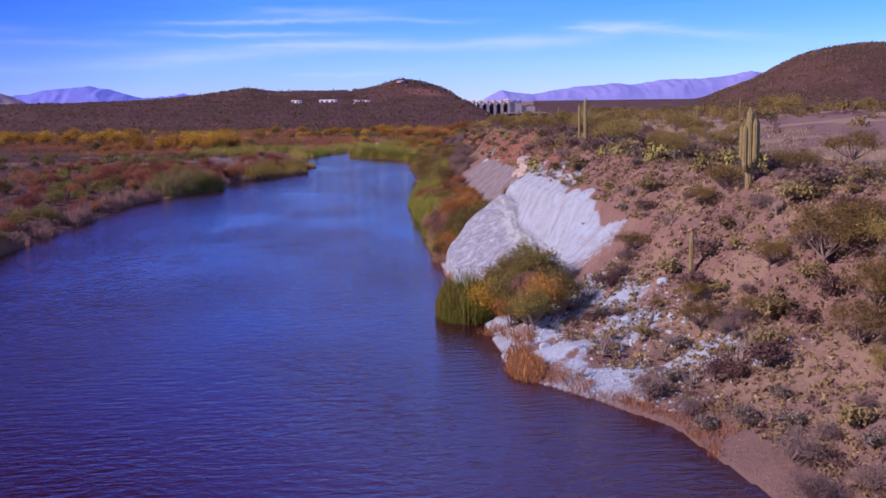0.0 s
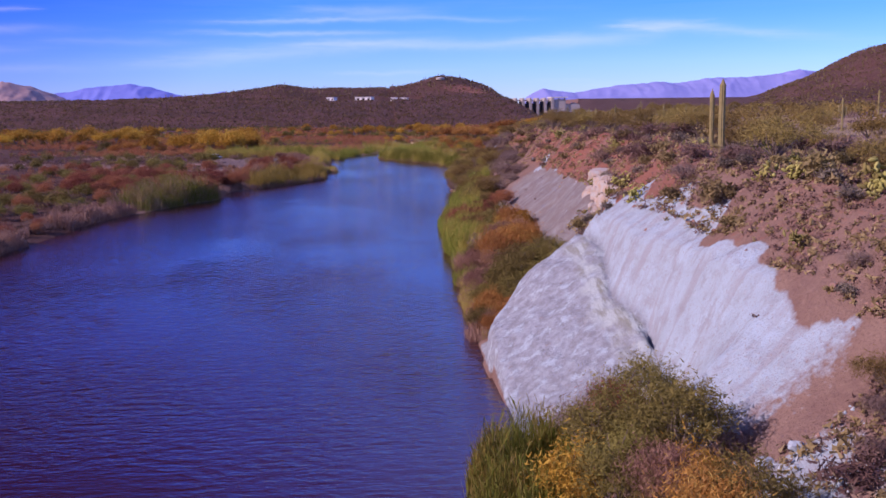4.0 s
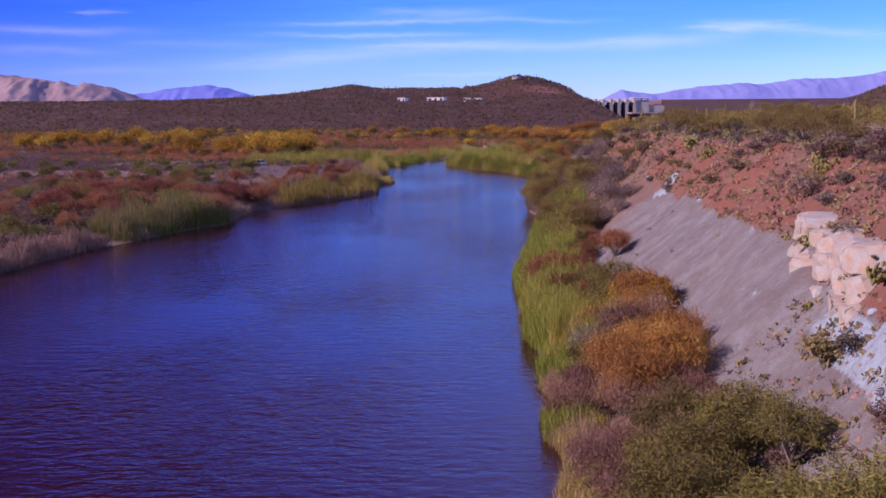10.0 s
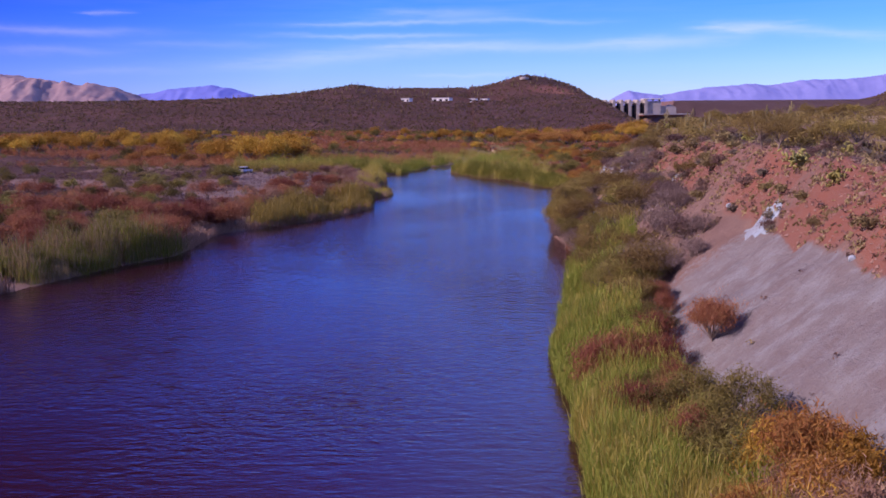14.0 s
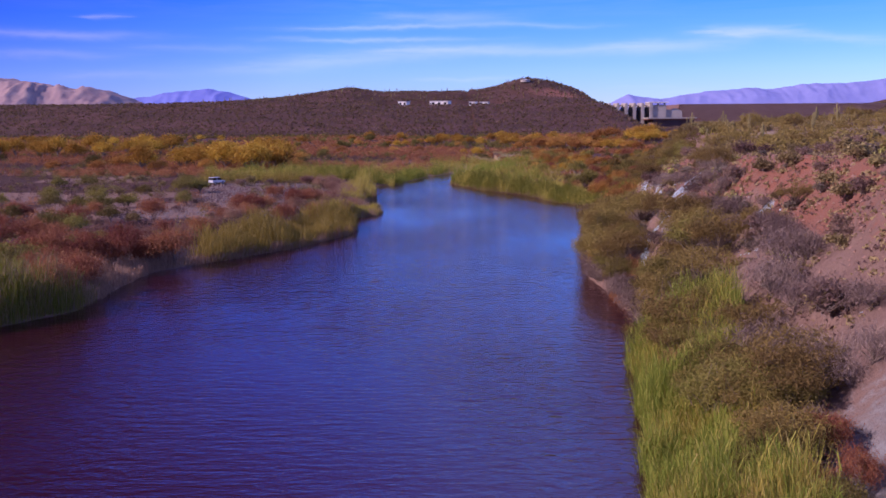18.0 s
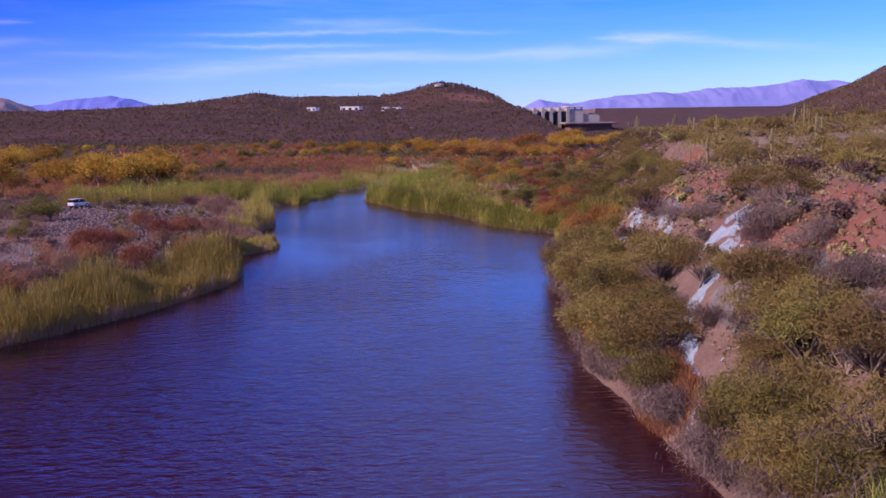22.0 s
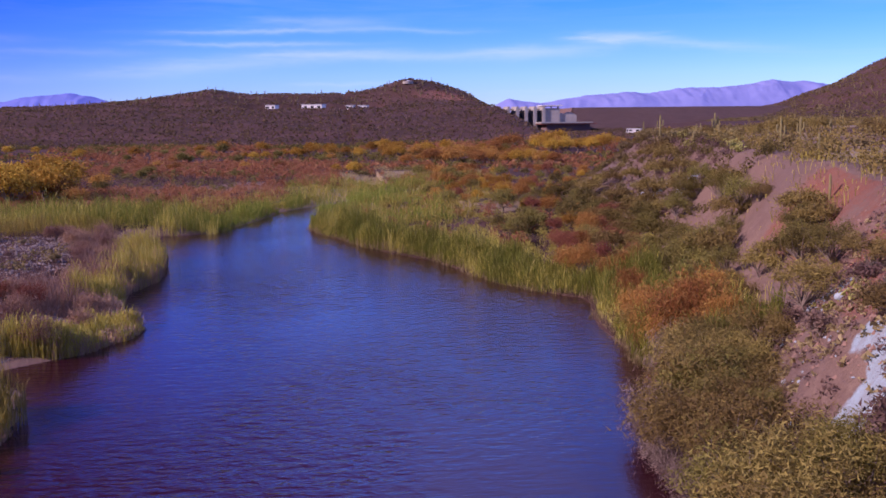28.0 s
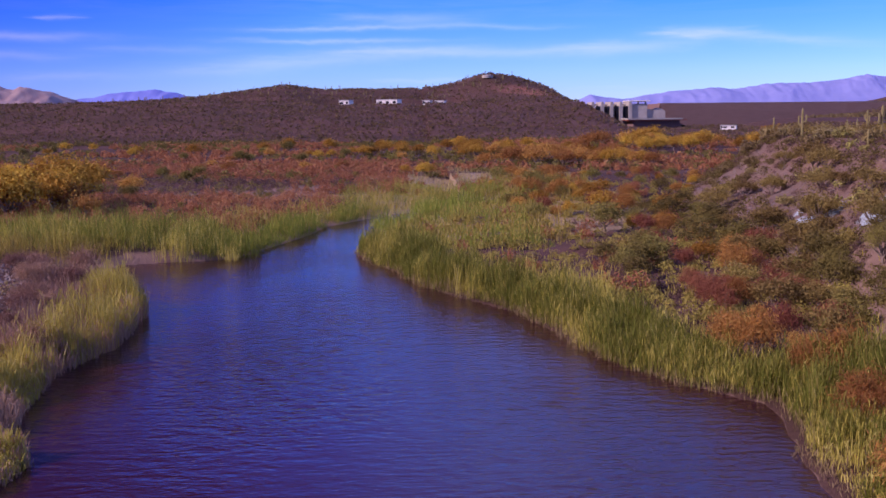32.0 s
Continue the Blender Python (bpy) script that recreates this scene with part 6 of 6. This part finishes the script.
brush_field("brush", "olive brush between the cottonwoods", OLIVE, 707, 2600, keep_land(-320, 190, 600, 890, 40, 14), (1.3, 3.0), 36, 0.2, 0.8)
brush_field("desert_scrub", "grey-brown scrub covering the far desert slope", DRYBUSH, 708, 9000, keep_land(-620, 330, 880, 1290), (0.9, 1.9), 6, 0.55)
brush_field("desert_scrub", "olive scrub covering the far desert slope", CREOSOTE, 709, 16000, keep_land(-620, 330, 880, 1290), (0.9, 2.0), 6, 0.55)
brush_field("desert_scrub", "dark scrub on the large hill", CREOSOTE, 710, 12000, keep_land(400, 980, 1050, 1420), (1.2, 2.4), 6, 0.55)
brush_field("desert_scrub", "olive scrub on the plateau above the bluff", PALOVERDE, 721, 800, lambda rng, n: ((lambda y: (np.interp(y, _bk[:, 0], _bk[:, 5]) + 2 + 60 * rng.random(n) ** 1.4, y))(rng.uniform(190, 560, n))), (1.4, 3.0), 120, 0.085, 0.9)
brush_field("desert_scrub", "olive scrub far back on the plateau", PALOVERDE, 711, 1500, lambda rng, n: ((lambda y: (np.interp(y, _bk[:, 0], _bk[:, 5]) + rng.uniform(25, 330, n), y))(rng.uniform(60, 700, n))), (1.3, 2.6), 70, 0.15)
brush_field("desert_scrub", "brown scrub on the plateau above the bluff", DRYBUSH, 712, 1500, lambda rng, n: ((lambda y: (np.interp(y, _bk[:, 0], _bk[:, 5]) + rng.uniform(8, 300, n), y))(rng.uniform(60, 600, n))), (0.8, 1.7), 50, 0.16)


brush_field("brush", "dark mesquite belt along the far edge of the floodplain", OLIVE, 724, 1500, keep_land(-420, 190, 825, 900, 30, 33), (1.8, 3.6), 46, 0.18, 0.9)


def stones(name, label, mat, seed, n, pick, size):
    rng = np.random.default_rng(seed)
    xs, ys = pick(rng, n)
    zs = height(xs, ys)
    base = np.array([(1, 0, -.3), (0.3, 0.9, -.3), (-0.8, 0.6, -.3), (-0.8, -0.6, -.3), (0.3, -0.9, -.3), (0.1, 0.1, 0.7), (0.55, -0.2, 0.45)])
    fac = np.array([(0, 1, 6), (1, 5, 6), (1, 2, 5), (2, 3, 5), (3, 4, 5), (4, 6, 5), (4, 0, 6)])
    s = rng.uniform(size[0], size[1], (len(xs), 1, 1)) * (0.6 + 0.8 * rng.random((len(xs), 1, 3)))
    a = rng.random(len(xs)) * 6.283
    p = base[None] * s
    p = np.stack([p[..., 0] * np.cos(a)[:, None] - p[..., 1] * np.sin(a)[:, None], p[..., 0] * np.sin(a)[:, None] + p[..., 1] * np.cos(a)[:, None], p[..., 2]], -1)
    v = (p + np.stack([xs, ys, zs], -1)[:, None]).reshape(-1, 3)
    f = (fac[None] + 7 * np.arange(len(xs))[:, None, None]).reshape(-1, 3)
    return tagged(part(name, mesh_of(name, v, f), mat), label, "stones", kind="stuff")


def bank_rows(y0, y1, f0, f1, seed):
    def pick(rng, n):
        rr, g = random.Random(seed), band(y0, y1, f0, f1)
        p = np.array([q for q in (g(rr) for _ in range(2 * n)) if q][:n])
        return p[:, 0], p[:, 1]
    return pick


brush_field("grass_tufts", "dry straw-coloured grass tufts on the slope", REEDPALE, 713, 9000, bank_rows(40, 335, 0.25, 1.7, 5), (0.2, 0.6), 9, 0.4, cat="grass")
brush_field("grass_tufts", "low brown dry herbs on the slope", DRYBUSH, 714, 6000, bank_rows(40, 335, 0.2, 1.7, 6), (0.2, 0.7), 12, 0.26, cat="grass")
brush_field("grass_tufts", "dry straw-coloured grass tufts near the cliff", REEDPALE, 716, 4500, bank_rows(40, 116, 0.2, 1.6, 15), (0.2, 0.55), 9, 0.34, cat="grass", upright=0.4)
brush_field("grass_tufts", "low brown dry herbs near the cliff", DRYBUSH, 717, 2500, bank_rows(40, 116, 0.2, 1.6, 16), (0.2, 0.7), 14, 0.22, cat="grass", upright=0.4)
brush_field("brush", "dry brown shrubs on the slope above the bend", DRYBUSH, 722, 520, bank_rows(395, 580, 0.36, 1.1, 31), (0.7, 1.7), 90, 0.11)
brush_field("brush", "olive shrubs on the slope above the bend", OLIVE, 723, 420, bank_rows(380, 580, 0.34, 1.1, 32), (0.9, 2.2), 110, 0.10, 0.8)
stones("rubble", "white tuff rubble strewn down the slope", ROCK_W, 800, 1200, bank_rows(58, 126, 0.1, 0.6, 1), (0.05, 0.2))
stones("rubble", "pale rubble on the white patches of the bank", ROCK_W, 801, 220, bank_rows(245, 330, 0.4, 0.72, 2), (0.06, 0.22))
stones("rubble", "red-brown stones on the bluff's face", ROCK_R, 802, 4500, bank_rows(50, 340, 0.5, 1.1, 3), (0.06, 0.2))
stones("gravel", "grey river cobbles on the left gravel bar", COBBLE, 803, 6000, lambda rng, n: ((lambda y: (shore_left(y) - rng.uniform(2, 40, n), y))(rng.uniform(335, 430, n))), (0.1, 0.35))


def far_saguaros(label, seed, n, pick):
    """Slim columns that stand against the sky on the far ridges."""
    rng = np.random.default_rng(seed)
    xs, ys = pick(rng, n)
    zs = height(xs, ys) - 0.5
    h, r = rng.uniform(1.8, 4.8, len(xs)), rng.uniform(0.25, 0.4, len(xs))
    a = np.arange(5) * 2 * math.pi / 5
    ring = np.stack([np.cos(a), np.sin(a)], -1)
    low = np.concatenate([xs[:, None, None] + r[:, None, None] * ring[None, :, :1], ys[:, None, None] + r[:, None, None] * ring[None, :, 1:], np.repeat(zs[:, None, None], 5, 1)], -1)
    top = low + np.array((0, 0, 1.0)) * h[:, None, None]
    v = np.concatenate([low, top], 1).reshape(-1, 3)
    f = np.array([(k, (k + 1) % 5, 5 + (k + 1) % 5, 5 + k) for k in range(5)])
    return tagged(part("saguaro_stand", mesh_of("saguaro_stand", v, (f[None] + 10 * np.arange(len(xs))[:, None, None]).reshape(-1, 4)), SAGUARO), label, "cactus", kind="stuff")


far_saguaros("distant saguaro columns along the ridge crest", 850, 150, keep_land(-260, 160, 1180, 1275))
far_saguaros("distant saguaro columns on the large hill", 851, 220, keep_land(500, 800, 1180, 1360))


# ---- the parked car on the gravel ----
def build_car(x, y, turn):
    ob = tagged(empty("car", pose(x, y, ground_z(x, y) + 0.02, 0, 0, turn)), "white parked off-road car on the gravel bar", "car")
    bm = prism(((-2.3, 0.5), (2.3, 0.5), (2.35, 0.95), (1.2, 1.1), (-2.3, 1.15)), -0.9, 0.9)
    bmesh.ops.bevel(bm, geom=bm.edges[:], offset=0.06, segments=2, affect="EDGES")
    part("body", bm, CARPAINT, ob)
    bm = prism(((-2.2, 1.12), (1.2, 1.08), (0.5, 1.75), (-2.0, 1.8)), -0.82, 0.82)
    part("cabin", bm, DARKGLASS, ob, "dark glazed cabin")
    part("roof", box(-2.05, -0.85, 1.78, 0.55, 0.85, 1.88, 0.03), CARPAINT, ob)
    for sx in (-1.45, 1.45):
        for sy in (-0.85, 0.85):
            bm = bmesh.new()
            bmesh.ops.create_cone(bm, cap_ends=True, segments=20, radius1=0.4, radius2=0.4, depth=0.26, matrix=Matrix.Translation((sx, sy, 0.4)) @ Matrix.Rotation(math.pi / 2, 4, "X"))
            wheel = part("wheel", bm, RUBBER, ob)
            bm = bmesh.new()
            bmesh.ops.create_cone(bm, cap_ends=True, segments=16, radius1=0.2, radius2=0.2, depth=0.30, matrix=Matrix.Translation((sx, sy, 0.4)) @ Matrix.Rotation(math.pi / 2, 4, "X"))
            part("rim", bm, ROOF, wheel)
    for sy in (-0.8, 0.8):
        part("pillar", box(-0.75, sy - 0.06, 1.1, -0.63, sy + 0.06, 1.8), CARPAINT, ob)
        part("headlight", box(2.25, sy - 0.12 * np.sign(sy) - 0.1, 0.75, 2.38, sy - 0.12 * np.sign(sy) + 0.1, 0.9), ROOF, ob)
    return ob


build_car(-53.5, 426, 62)

# the plants that were only copied from
for ob in STOCK:
    for o in (*ob.children_recursive, ob):
        bpy.data.objects.remove(o)
